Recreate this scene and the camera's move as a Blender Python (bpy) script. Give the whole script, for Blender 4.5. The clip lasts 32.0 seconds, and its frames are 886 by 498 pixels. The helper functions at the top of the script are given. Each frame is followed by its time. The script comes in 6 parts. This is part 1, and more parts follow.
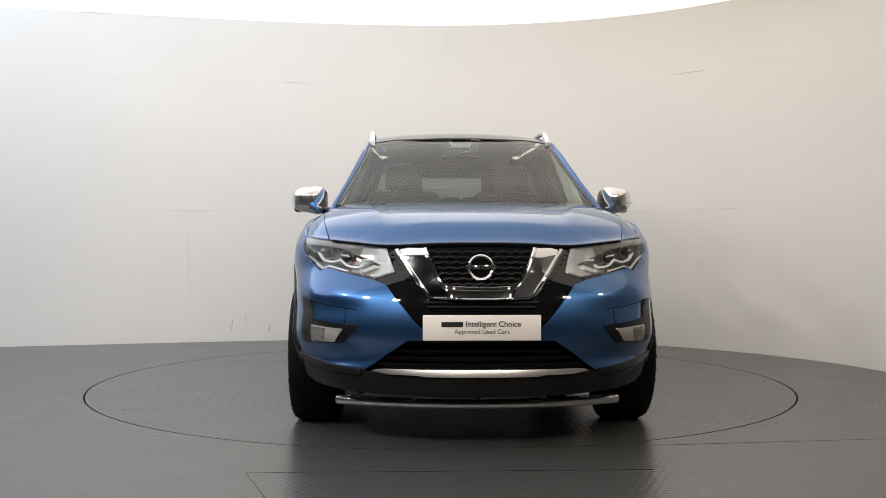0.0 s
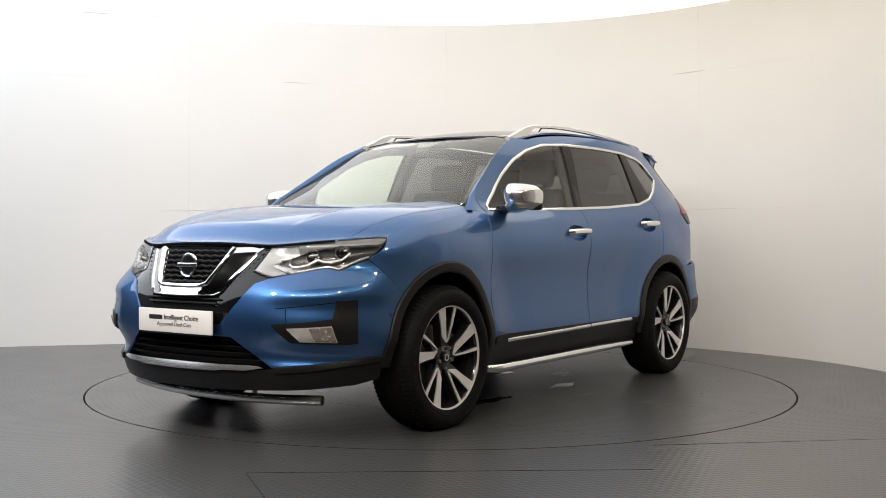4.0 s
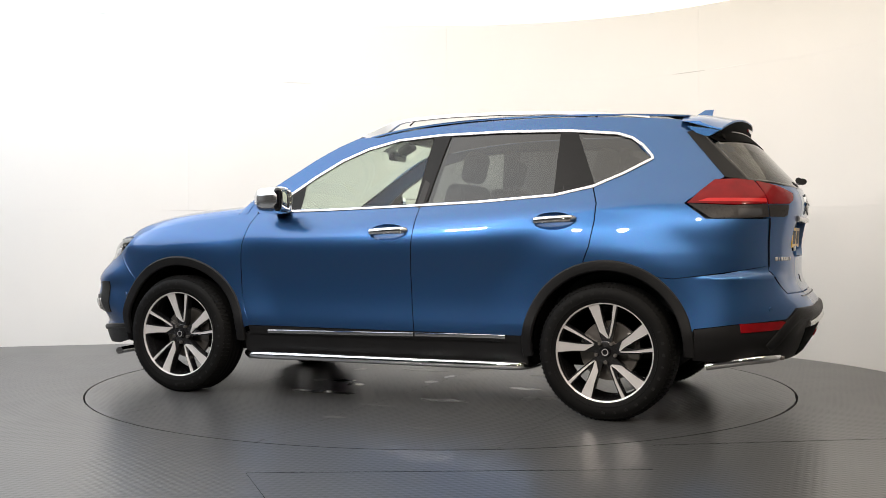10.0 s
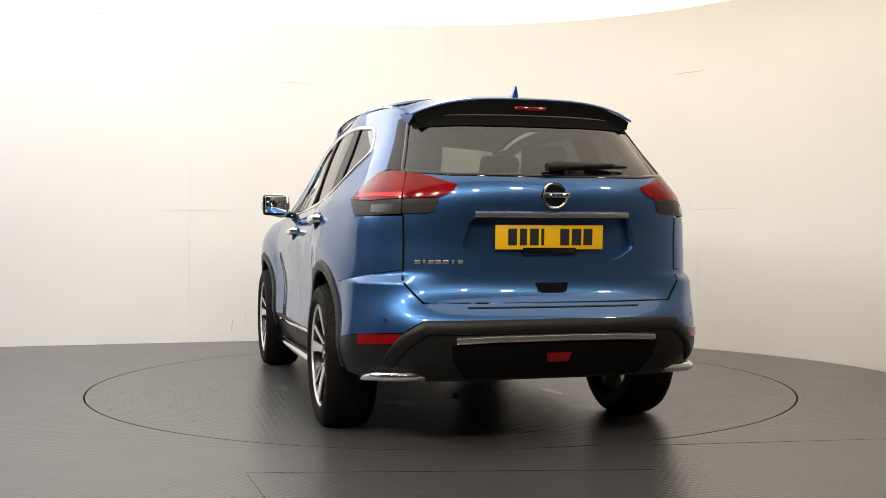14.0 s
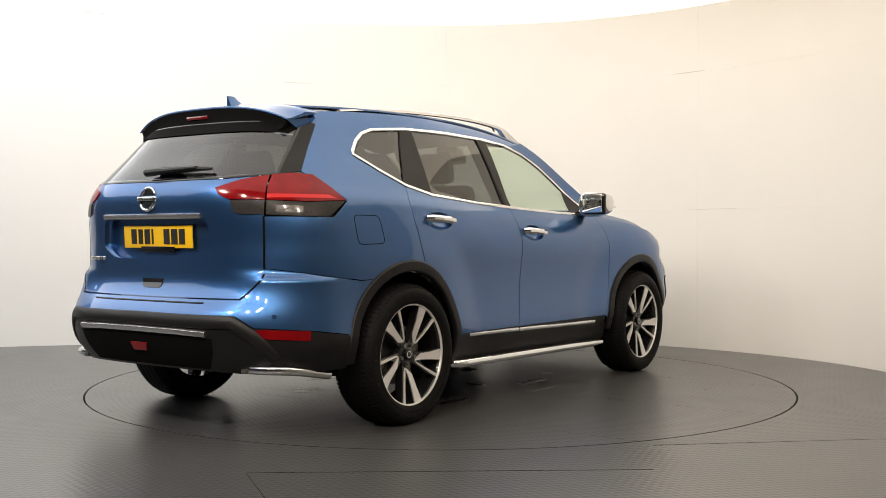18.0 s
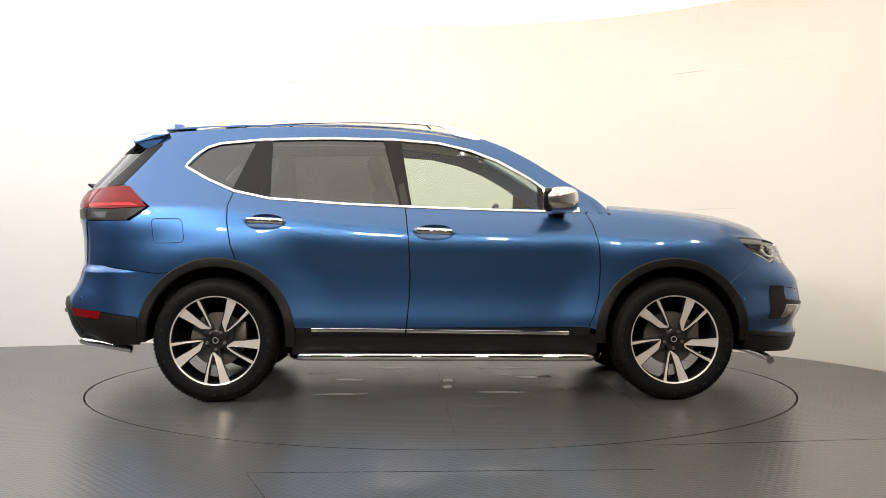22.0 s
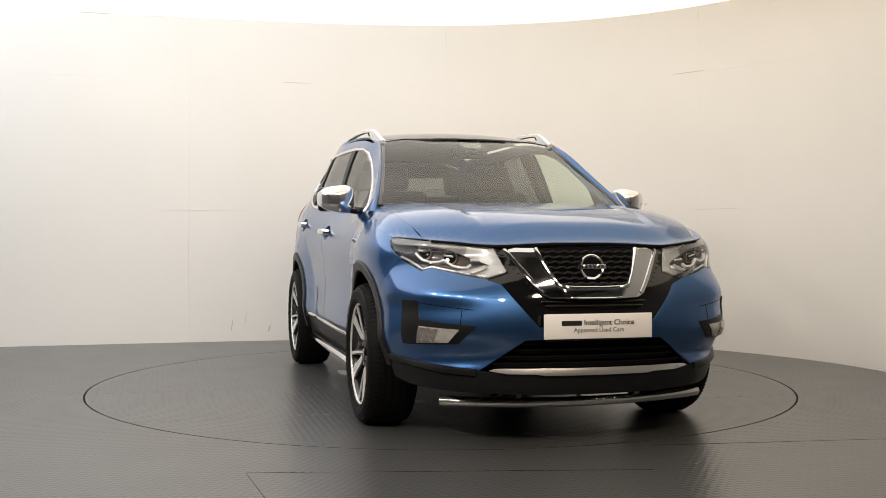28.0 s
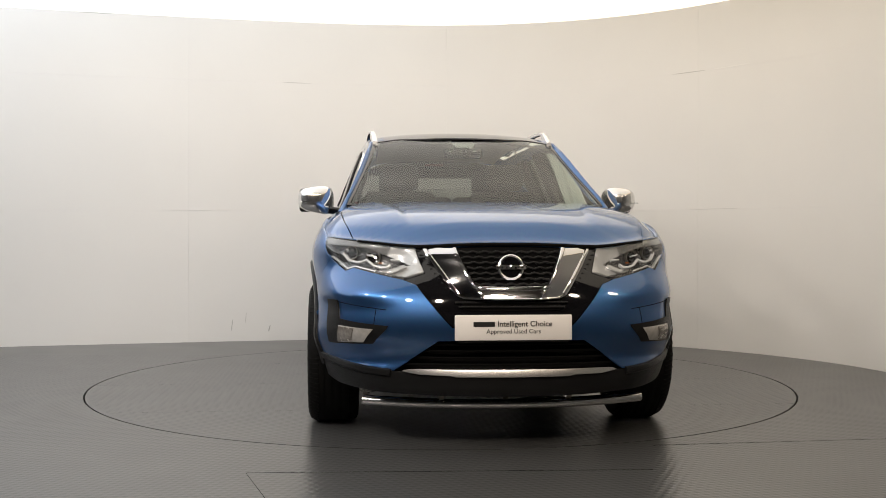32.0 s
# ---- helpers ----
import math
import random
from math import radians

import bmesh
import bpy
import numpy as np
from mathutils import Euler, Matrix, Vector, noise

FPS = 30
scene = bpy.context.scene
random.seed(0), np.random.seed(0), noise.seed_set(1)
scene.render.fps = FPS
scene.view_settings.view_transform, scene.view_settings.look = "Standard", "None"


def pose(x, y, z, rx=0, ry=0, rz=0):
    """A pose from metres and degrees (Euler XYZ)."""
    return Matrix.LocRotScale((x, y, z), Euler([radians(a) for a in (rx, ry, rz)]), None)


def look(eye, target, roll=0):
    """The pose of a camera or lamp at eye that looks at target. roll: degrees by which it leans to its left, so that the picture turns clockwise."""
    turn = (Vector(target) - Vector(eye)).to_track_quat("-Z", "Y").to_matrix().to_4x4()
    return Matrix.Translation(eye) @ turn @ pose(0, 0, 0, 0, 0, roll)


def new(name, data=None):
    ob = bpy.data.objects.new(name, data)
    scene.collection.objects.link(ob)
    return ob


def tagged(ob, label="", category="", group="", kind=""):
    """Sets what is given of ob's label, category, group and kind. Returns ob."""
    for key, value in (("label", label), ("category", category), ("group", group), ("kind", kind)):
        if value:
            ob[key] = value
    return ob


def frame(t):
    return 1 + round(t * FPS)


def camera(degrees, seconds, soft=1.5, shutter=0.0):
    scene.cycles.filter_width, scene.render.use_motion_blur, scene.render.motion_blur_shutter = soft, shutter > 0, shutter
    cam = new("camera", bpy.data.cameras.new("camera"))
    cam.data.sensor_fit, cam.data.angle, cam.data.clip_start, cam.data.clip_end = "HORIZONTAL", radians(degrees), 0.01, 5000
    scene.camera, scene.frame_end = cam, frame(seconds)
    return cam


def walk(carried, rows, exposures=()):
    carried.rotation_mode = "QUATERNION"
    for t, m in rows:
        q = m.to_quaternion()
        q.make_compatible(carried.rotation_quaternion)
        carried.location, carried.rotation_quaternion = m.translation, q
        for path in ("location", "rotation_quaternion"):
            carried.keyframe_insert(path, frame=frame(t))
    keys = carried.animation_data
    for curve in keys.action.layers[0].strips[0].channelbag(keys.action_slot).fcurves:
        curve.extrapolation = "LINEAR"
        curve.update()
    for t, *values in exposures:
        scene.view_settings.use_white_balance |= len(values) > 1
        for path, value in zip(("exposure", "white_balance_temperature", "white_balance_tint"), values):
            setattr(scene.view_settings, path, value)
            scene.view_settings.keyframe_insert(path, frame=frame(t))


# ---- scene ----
cam = camera(45.83, 32.0, soft=0.9)
EYE = pose(0.055, -6.956, 0.966, 89.361, -0.057, 0.379)
# seconds, stops, kelvin, tint of the camera's own setting
EXPOSURES = [(0.0, -0.43, 6340, 10), (2.0, -0.36, 6340, 10), (4.0, -0.20, 6350, 10), (9.0, 0.03, 6380, 10), (13.0, 0.04, 6740, 10), (15.0, -0.20, 6880, 10),
             (19.0, 0.02, 6840, 10), (23.0, 0.10, 6870, 10), (28.0, -0.28, 6820, 10), (32.0, -0.45, 6700, 10)]
walk(cam, [(0.0, EYE), (32.0, EYE)], EXPOSURES)

# the turntable's turn in degrees, clockwise from above, by seconds
TURN = [
    (0, -2.1), (0.5, -1.26), (1, 1.25), (1.5, 4.97), (2, 9.62), (2.5, 16), (3, 22.52), 
    (3.5, 28.97), (4, 35.33), (4.5, 41.76), (5.5, 54.61), (6.5, 67.46), (7, 73.91), (7.5, 80.27), 
    (8, 86.53), (8.5, 92.77), (9, 99.18), (9.5, 105.7), (10, 112.23), (10.5, 118.68), (11, 125.2), 
    (11.5, 131.66), (12, 138.16), (12.5, 144.63), (13, 151.09), (13.5, 157.49), (14, 164), (14.5, 170.44), 
    (15, 176.89), (15.5, 183.35), (16.5, 196.3), (17.5, 209.25), (18, 215.76), (18.5, 222.22), (19, 228.63), 
    (19.5, 235.01), (20, 241.44), (20.5, 247.81), (21, 254.45), (21.5, 260.93), (22, 267.38), (22.5, 273.76), 
    (23, 280.28), (23.5, 286.89), (24, 293.46), (24.5, 299.95), (25.5, 312.85), (26.5, 325.7), (27, 332.12), 
    (27.5, 338.53), (28, 344.6), (28.5, 349.54), (29, 352.64), (29.5, 354.15), (30, 354.43), (32, 354.43), 
]
AXIS_SHIFT = 0.112   # the car stands this far to its left of the turning axis

# ---------------------------------------------------------------- world and light
CEILING_GLOW = (3.0, 1.4)
world = bpy.data.worlds.new("studio_world")
scene.world = world
world.use_nodes = True
world.node_tree.nodes["Background"].inputs[0].default_value = (0.5, 0.5, 0.5, 1)
world.node_tree.nodes["Background"].inputs[1].default_value = 0.02


def downlight(x, y, z, aim, watts, tint):
    """One of the warm spot lamps on the track behind the camera."""
    d = bpy.data.lights.new("track_spot", "SPOT")
    d.energy, d.color, d.shadow_soft_size, d.spot_size, d.spot_blend = watts, tint, 0.13, radians(85), 0.6
    ob = new("track_spot", d)
    ob.matrix_world = look((x, y, z), aim)


for k in range(1, 8):
    a = radians(-158 + 17 * k)
    warm = k / 8
    downlight(5.4 * math.cos(a) * 0.75, 6.1 * math.sin(a), 3.05, (0.0, 0.0, 0.7), 235 - 215 * warm ** 1.5, (1.0, 0.96 - 0.17 * warm, 0.92 - 0.34 * warm))


# ---------------------------------------------------------------- materials
def mat(name, base, rough=0.5, metal=0.0, coat=0.0, bump=0.0, scale=40.0, vary=0.0, vscale=3.0, spec=0.5, coat_rough=0.03, detail=6.0):
    m = bpy.data.materials.new(name)
    m.use_nodes = True
    nt = m.node_tree
    p = nt.nodes["Principled BSDF"]
    p.inputs["Base Color"].default_value = (*base, 1)
    p.inputs["Roughness"].default_value = rough
    p.inputs["Metallic"].default_value = metal
    p.inputs["Coat Weight"].default_value = coat
    p.inputs["Coat Roughness"].default_value = coat_rough
    p.inputs["Specular IOR Level"].default_value = spec
    tc = nt.nodes.new("ShaderNodeTexCoord")
    if vary:
        n = nt.nodes.new("ShaderNodeTexNoise")
        n.inputs["Scale"].default_value, n.inputs["Detail"].default_value = vscale, detail
        nt.links.new(tc.outputs["Object"], n.inputs["Vector"])
        mx = nt.nodes.new("ShaderNodeMix")
        mx.data_type = "RGBA"
        mx.inputs[6].default_value = (*[c * (1 - vary) for c in base], 1)
        mx.inputs[7].default_value = (*[min(1, c * (1 + vary)) for c in base], 1)
        nt.links.new(n.outputs["Fac"], mx.inputs[0])
        nt.links.new(mx.outputs[2], p.inputs["Base Color"])
        r = nt.nodes.new("ShaderNodeMapRange")
        r.inputs[3].default_value, r.inputs[4].default_value = max(0, rough - 0.08), min(1, rough + 0.08)
        nt.links.new(n.outputs["Fac"], r.inputs[0])
        nt.links.new(r.outputs[0], p.inputs["Roughness"])
    if bump:
        b = nt.nodes.new("ShaderNodeTexNoise")
        b.inputs["Scale"].default_value, b.inputs["Detail"].default_value = scale, 4
        nt.links.new(tc.outputs["Object"], b.inputs["Vector"])
        bp = nt.nodes.new("ShaderNodeBump")
        bp.inputs["Strength"].default_value, bp.inputs["Distance"].default_value = bump, 0.002
        nt.links.new(b.outputs["Fac"], bp.inputs["Height"])
        nt.links.new(bp.outputs[0], p.inputs["Normal"])
    return m


def glow(name, colour, strength):
    m = bpy.data.materials.new(name)
    m.use_nodes = True
    p = m.node_tree.nodes["Principled BSDF"]
    p.inputs["Base Color"].default_value = (0.8, 0.8, 0.8, 1)
    p.inputs["Emission Color"].default_value = (*colour, 1)
    p.inputs["Emission Strength"].default_value = strength
    return m


def lit_ceiling_material():
    """A glowing ceiling, stronger and cooler towards the west, warmer and weaker towards the east."""
    m = glow("lit_ceiling", (1, 1, 1), 1.0)
    nt = m.node_tree
    p = nt.nodes["Principled BSDF"]
    g = nt.nodes.new("ShaderNodeNewGeometry")
    sx = nt.nodes.new("ShaderNodeSeparateXYZ")
    r = nt.nodes.new("ShaderNodeMapRange")
    r.inputs[1].default_value, r.inputs[2].default_value = -4.0, 3.4
    nt.links.new(g.outputs["Position"], sx.inputs[0])
    nt.links.new(sx.outputs[0], r.inputs[0])
    c = nt.nodes.new("ShaderNodeMix")
    c.data_type = "RGBA"
    c.inputs[6].default_value, c.inputs[7].default_value = (0.93, 0.97, 1.02, 1), (1.0, 0.86, 0.66, 1)
    nt.links.new(r.outputs[0], c.inputs[0])
    nt.links.new(c.outputs[2], p.inputs["Emission Color"])
    e = nt.nodes.new("ShaderNodeMapRange")
    e.inputs[3].default_value, e.inputs[4].default_value = CEILING_GLOW
    nt.links.new(r.outputs[0], e.inputs[0])
    # emission graded to set the light: stronger towards the wall, weaker towards the camera
    y = nt.nodes.new("ShaderNodeMapRange")
    y.inputs[1].default_value, y.inputs[2].default_value, y.inputs[3].default_value, y.inputs[4].default_value = -3.4, 1.6, 0.60, 0.95
    nt.links.new(sx.outputs[1], y.inputs[0])
    k = nt.nodes.new("ShaderNodeMath")
    k.operation = "MULTIPLY"
    nt.links.new(e.outputs[0], k.inputs[0])
    nt.links.new(y.outputs[0], k.inputs[1])
    nt.links.new(k.outputs[0], p.inputs["Emission Strength"])
    return m


def glass(name, tint, gloss_rough=0.0, ior=1.5):
    m = bpy.data.materials.new(name)
    m.use_nodes = True
    nt = m.node_tree
    out = nt.nodes["Material Output"]
    nt.nodes.remove(nt.nodes["Principled BSDF"])
    tr, gl, mx, fr, pw, ad = (nt.nodes.new("ShaderNode" + k) for k in ("BsdfTransparent", "BsdfGlossy", "MixShader", "LayerWeight", "Math", "Math"))
    tr.inputs[0].default_value = (*tint, 1)
    gl.inputs["Roughness"].default_value = gloss_rough
    fr.inputs[0].default_value = 0.5
    pw.operation, ad.operation = "POWER", "MULTIPLY_ADD"
    base = ((ior - 1) / (ior + 1)) ** 2 * 1.6
    pw.inputs[1].default_value, ad.inputs[1].default_value, ad.inputs[2].default_value = 5.0, 1 - base, base
    nt.links.new(fr.outputs["Facing"], pw.inputs[0])
    nt.links.new(pw.outputs[0], ad.inputs[0])
    nt.links.new(ad.outputs[0], mx.inputs[0])
    nt.links.new(tr.outputs[0], mx.inputs[1])
    nt.links.new(gl.outputs[0], mx.inputs[2])
    nt.links.new(mx.outputs[0], out.inputs[0])
    return m


def paint_material():
    m = mat("blue_metallic_paint", (0.03, 0.125, 0.34), 0.35, 0.88, 1.0, coat_rough=0.01)
    nt = m.node_tree
    p = nt.nodes["Principled BSDF"]
    tc = nt.nodes.new("ShaderNodeTexCoord")
    v = nt.nodes.new("ShaderNodeTexVoronoi")
    v.inputs["Scale"].default_value = 1400
    nt.links.new(tc.outputs["Object"], v.inputs["Vector"])
    mx = nt.nodes.new("ShaderNodeMix")
    mx.data_type = "RGBA"
    mx.inputs[0].default_value = 0.10
    mx.inputs[6].default_value = (0.026, 0.105, 0.285, 1)
    nt.links.new(v.outputs["Color"], mx.inputs[7])
    hs = nt.nodes.new("ShaderNodeMix")
    hs.data_type, hs.blend_type = "RGBA", "MULTIPLY"
    hs.inputs[0].default_value = 1.0
    hs.inputs[7].default_value = (0.57, 0.80, 0.93, 1)
    nt.links.new(mx.outputs[2], hs.inputs[6])
    nt.links.new(hs.outputs[2], p.inputs["Base Color"])
    p.inputs["Specular Tint"].default_value = (0.30, 0.42, 0.62, 1)
    p.inputs["Coat IOR"].default_value = 1.55
    return m


PAINT = paint_material()
BLACK = mat("black_plastic", (0.0075, 0.0075, 0.008), 0.42, bump=0.25, scale=700, vary=0.2, vscale=8, spec=0.25)
GLOSS = mat("gloss_black", (0.005, 0.005, 0.006), 0.05, coat=0.3)
DARK = mat("dark_void", (0.004, 0.004, 0.004), 0.8, spec=0.05)
CHROME = mat("chrome", (0.82, 0.82, 0.83), 0.05, 1.0)
SATIN = mat("satin_silver", (0.72, 0.72, 0.72), 0.22, 0.55)
BRUSHED = mat("brushed_silver", (0.70, 0.69, 0.68), 0.25, 0.95)
MIRRORCAP = mat("mirror_cap_silver", (0.76, 0.755, 0.75), 0.13, 0.95)
ALLOY = mat("machined_alloy", (0.72, 0.70, 0.69), 0.30, 0.45)
RIMBLACK = mat("black_alloy", (0.010, 0.010, 0.011), 0.25, 0.0, coat=0.5)
RUBBER = mat("tyre_rubber", (0.006, 0.006, 0.006), 0.6, bump=0.3, scale=260, vary=0.25, vscale=12, spec=0.10)
STEEL = mat("brake_steel", (0.22, 0.205, 0.19), 0.4, 0.9, vary=0.25, vscale=30)
GLASS = glass("window_glass", (0.80, 0.87, 0.79))
REARTINT = glass("dark_rear_glass", (0.20, 0.205, 0.20), ior=1.7)
PRIVACY = glass("privacy_glass", (0.17, 0.18, 0.18), ior=1.75)
SIDEMARK = mat("worn_rubber", (0.011, 0.011, 0.011), 0.7, spec=0.15)
HOUSING = mat("lamp_housing", (0.055, 0.055, 0.058), 0.25, 0.2, coat=0.4)
BEZEL = mat("lamp_bezel", (0.52, 0.53, 0.54), 0.25, 0.3, coat=0.5, vary=0.12, vscale=25)
TOPBEZEL = mat("grey_lamp_bezel", (0.17, 0.172, 0.176), 0.3, 0.3, coat=0.4, vary=0.3, vscale=20)
FOGLENS = mat("fog_lens", (0.62, 0.60, 0.57), 0.2, 0.5, vary=0.3, vscale=38, coat=0.6, detail=2)
REFLECTOR = mat("lamp_reflector", (0.36, 0.33, 0.30), 0.25, 0.6, vary=0.7, vscale=45, coat=0.5, detail=2)
LENS = glass("clear_lens", (0.92, 0.93, 0.93), ior=1.45)
REDLENS = mat("red_lens", (0.17, 0.003, 0.005), 0.12, vary=0.5, vscale=14, spec=0.3)
REDBRIGHT = mat("bright_red_lens", (0.50, 0.010, 0.012), 0.3)
REDDARK = mat("dark_red_lens", (0.10, 0.004, 0.006), 0.12, coat=1.0)
SMOKE = mat("smoked_lens", (0.030, 0.028, 0.028), 0.3, 0.0, vary=0.5, vscale=90, spec=0.15)
CLOTH = mat("seat_leather", (0.022, 0.021, 0.020), 0.5, bump=0.3, scale=160, vary=0.2, vscale=14)
TRIM = mat("cabin_plastic", (0.020, 0.020, 0.021), 0.6, bump=0.25, scale=300, vary=0.15)
LINING = mat("headlining_cloth", (0.52, 0.48, 0.40), 0.9, bump=0.3, scale=500)
PLATE_W = mat("white_plate", (0.86, 0.83, 0.80), 0.35, coat=0.3)
PLATE_Y = mat("yellow_plate", (0.78, 0.46, 0.012), 0.35, coat=0.3)
INK = mat("black_print", (0.012, 0.012, 0.012), 0.5)
AMBER = mat("amber_lens", (0.28, 0.08, 0.02), 0.15, coat=1.0)
MIRROR = mat("mirror_glass", (0.9, 0.9, 0.9), 0.01, 1.0)


# ---------------------------------------------------------------- mesh helpers
def part(name, bm, material, parent=None, label="", smooth=True):
    me = bpy.data.meshes.new(name)
    bm.to_mesh(me)
    bm.free()
    me.materials.append(material)
    if smooth:
        me.shade_smooth()
        me.set_sharp_from_angle(angle=radians(35))
    ob = new(name, me)
    ob.parent = parent
    if label:
        tagged(ob, label)
    return ob


def empty(name, parent=None, label=""):
    ob = new(name)
    ob.empty_display_size = 0.1
    ob.parent = parent
    if label:
        tagged(ob, label)
    return ob


def box(size, at=(0, 0, 0), bevel=0.01, seg=2, turn=None, bm=None):
    bm = bm or bmesh.new()
    m = Matrix.Translation(at) @ (turn or Matrix()) @ Matrix.Diagonal((*size, 1))
    g = bmesh.ops.create_cube(bm, size=1, matrix=m)
    if bevel:
        es = list({e for v in g["verts"] for e in v.link_edges})
        bmesh.ops.bevel(bm, geom=es, offset=bevel, segments=seg, profile=0.5, affect="EDGES", clamp_overlap=True)
    return bm


def cyl(r1, r2, depth, at=(0, 0, 0), turn=None, seg=32, bevel=0.0, bm=None):
    bm = bm or bmesh.new()
    m = Matrix.Translation(at) @ (turn or Matrix())
    g = bmesh.ops.create_cone(bm, cap_ends=True, segments=seg, radius1=r1, radius2=r2, depth=depth, matrix=m)
    if bevel:
        es = [e for e in {e for v in g["verts"] for e in v.link_edges} if e.calc_face_angle(0) > 1.0]
        bmesh.ops.bevel(bm, geom=es, offset=bevel, segments=2, profile=0.5, affect="EDGES", clamp_overlap=True)
    return bm


def tube(points, r, seg=12, bm=None, caps=True, flat=1.0):
    """A round bar along points; flat squeezes it in z."""
    bm = bm or bmesh.new()
    ps = [Vector(p) for p in points]
    rings = []
    for i, p in enumerate(ps):
        d = (ps[min(i + 1, len(ps) - 1)] - ps[max(i - 1, 0)]).normalized()
        a = d.cross(Vector((0, 0, 1)))
        a = a.normalized() if a.length > 1e-4 else Vector((1, 0, 0))
        b = a.cross(d).normalized()
        rr = r[i] if isinstance(r, (list, tuple)) else r
        rings.append([bm.verts.new(p + a * rr * math.cos(t) + b * rr * flat * math.sin(t)) for t in np.linspace(0, 2 * math.pi, seg, endpoint=False)])
    for r0, r1 in zip(rings, rings[1:]):
        for k in range(seg):
            bm.faces.new((r0[k], r0[(k + 1) % seg], r1[(k + 1) % seg], r1[k]))
    if caps:
        bm.faces.new(rings[0][::-1])
        bm.faces.new(rings[-1])
    bmesh.ops.recalc_face_normals(bm, faces=bm.faces)
    return bm


def lathe(profile, seg=64, axis="y", bm=None, closed=False):
    """Turns (radius, along) pairs round the axis."""
    bm = bm or bmesh.new()
    rings = []
    for r, h in profile:
        ring = []
        for t in np.linspace(0, 2 * math.pi, seg, endpoint=False):
            c, s_ = r * math.cos(t), r * math.sin(t)
            ring.append(bm.verts.new((c, h, s_) if axis == "y" else (c, s_, h)))
        rings.append(ring)
    pairs = list(zip(rings, rings[1:])) + ([(rings[-1], rings[0])] if closed else [])
    for a, b in pairs:
        for k in range(seg):
            bm.faces.new((a[k], a[(k + 1) % seg], b[(k + 1) % seg], b[k]))
    bmesh.ops.recalc_face_normals(bm, faces=bm.faces)
    return bm


def spline(*pts):
    """A natural cubic through (x, y) pairs, straight beyond its ends."""
    pts = sorted(pts)
    x, y = np.array([p[0] for p in pts], float), np.array([p[1] for p in pts], float)
    n, h = len(x), np.diff(x)
    a, b = np.eye(n), np.zeros(n)
    for i in range(1, n - 1):
        a[i, i - 1:i + 2] = h[i - 1], 2 * (h[i - 1] + h[i]), h[i]
        b[i] = 6 * ((y[i + 1] - y[i]) / h[i] - (y[i] - y[i - 1]) / h[i - 1])
    m = np.linalg.solve(a, b)

    def f(q):
        q = np.asarray(q, float)
        c = np.clip(q, x[0], x[-1])
        i = np.clip(np.searchsorted(x, c) - 1, 0, n - 2)
        u, v = x[i + 1] - c, c - x[i]
        r = (m[i] * u ** 3 + m[i + 1] * v ** 3) / (6 * h[i]) + (y[i] / h[i] - m[i] * h[i] / 6) * u + (y[i + 1] / h[i] - m[i + 1] * h[i] / 6) * v
        s0 = (y[1] - y[0]) / h[0] - h[0] * m[1] / 6
        s1 = (y[-1] - y[-2]) / h[-1] + h[-1] * m[-2] / 6
        return r + np.minimum(q - x[0], 0) * s0 + np.maximum(q - x[-1], 0) * s1
    return f


def step(a, b, q):
    t = np.clip((np.asarray(q, float) - a) / (b - a), 0, 1)
    return t * t * (3 - 2 * t)


def soft_poly(poly, times=2, ratio=0.25):
    """Rounds the corners of a closed outline."""
    for _ in range(times):
        out = []
        for (x0, y0), (x1, y1) in zip(poly, poly[1:] + poly[:1]):
            out += [(x0 + (x1 - x0) * ratio, y0 + (y1 - y0) * ratio), (x1 - (x1 - x0) * ratio, y1 - (y1 - y0) * ratio)]
        poly = out
    return poly


def nip(poly, r):
    """Cuts each corner of an outline with a small arc of about r."""
    out, n = [], len(poly)
    for i in range(n):
        p, a, b = (Vector(poly[i]), Vector(poly[i - 1]), Vector(poly[(i + 1) % n]))
        da, db = a - p, b - p
        ra, rb = min(r, da.length * 0.45), min(r, db.length * 0.45)
        p0, p1 = p + da.normalized() * ra, p + db.normalized() * rb
        for t in (0, 0.25, 0.5, 0.75, 1):
            q = p0 * (1 - t) ** 2 + p * 2 * t * (1 - t) + p1 * t * t
            out.append((q.x, q.y))
    return out


def inside(px, py, poly):
    res = np.zeros(len(px), bool)
    n = len(poly)
    for i in range(n):
        (x0, y0), (x1, y1) = poly[i], poly[(i + 1) % n]
        if y0 == y1:
            continue
        c = ((y0 > py) != (y1 > py)) & (px < (x1 - x0) * (py - y0) / (y1 - y0) + x0)
        res ^= c
    return res


def dense(poly, res):
    out = []
    for (x0, y0), (x1, y1) in zip(poly, poly[1:] + poly[:1]):
        n = max(1, int(math.hypot(x1 - x0, y1 - y0) / res + 0.5))
        out += [(x0 + (x1 - x0) * k / n, y0 + (y1 - y0) * k / n) for k in range(n)]
    return out


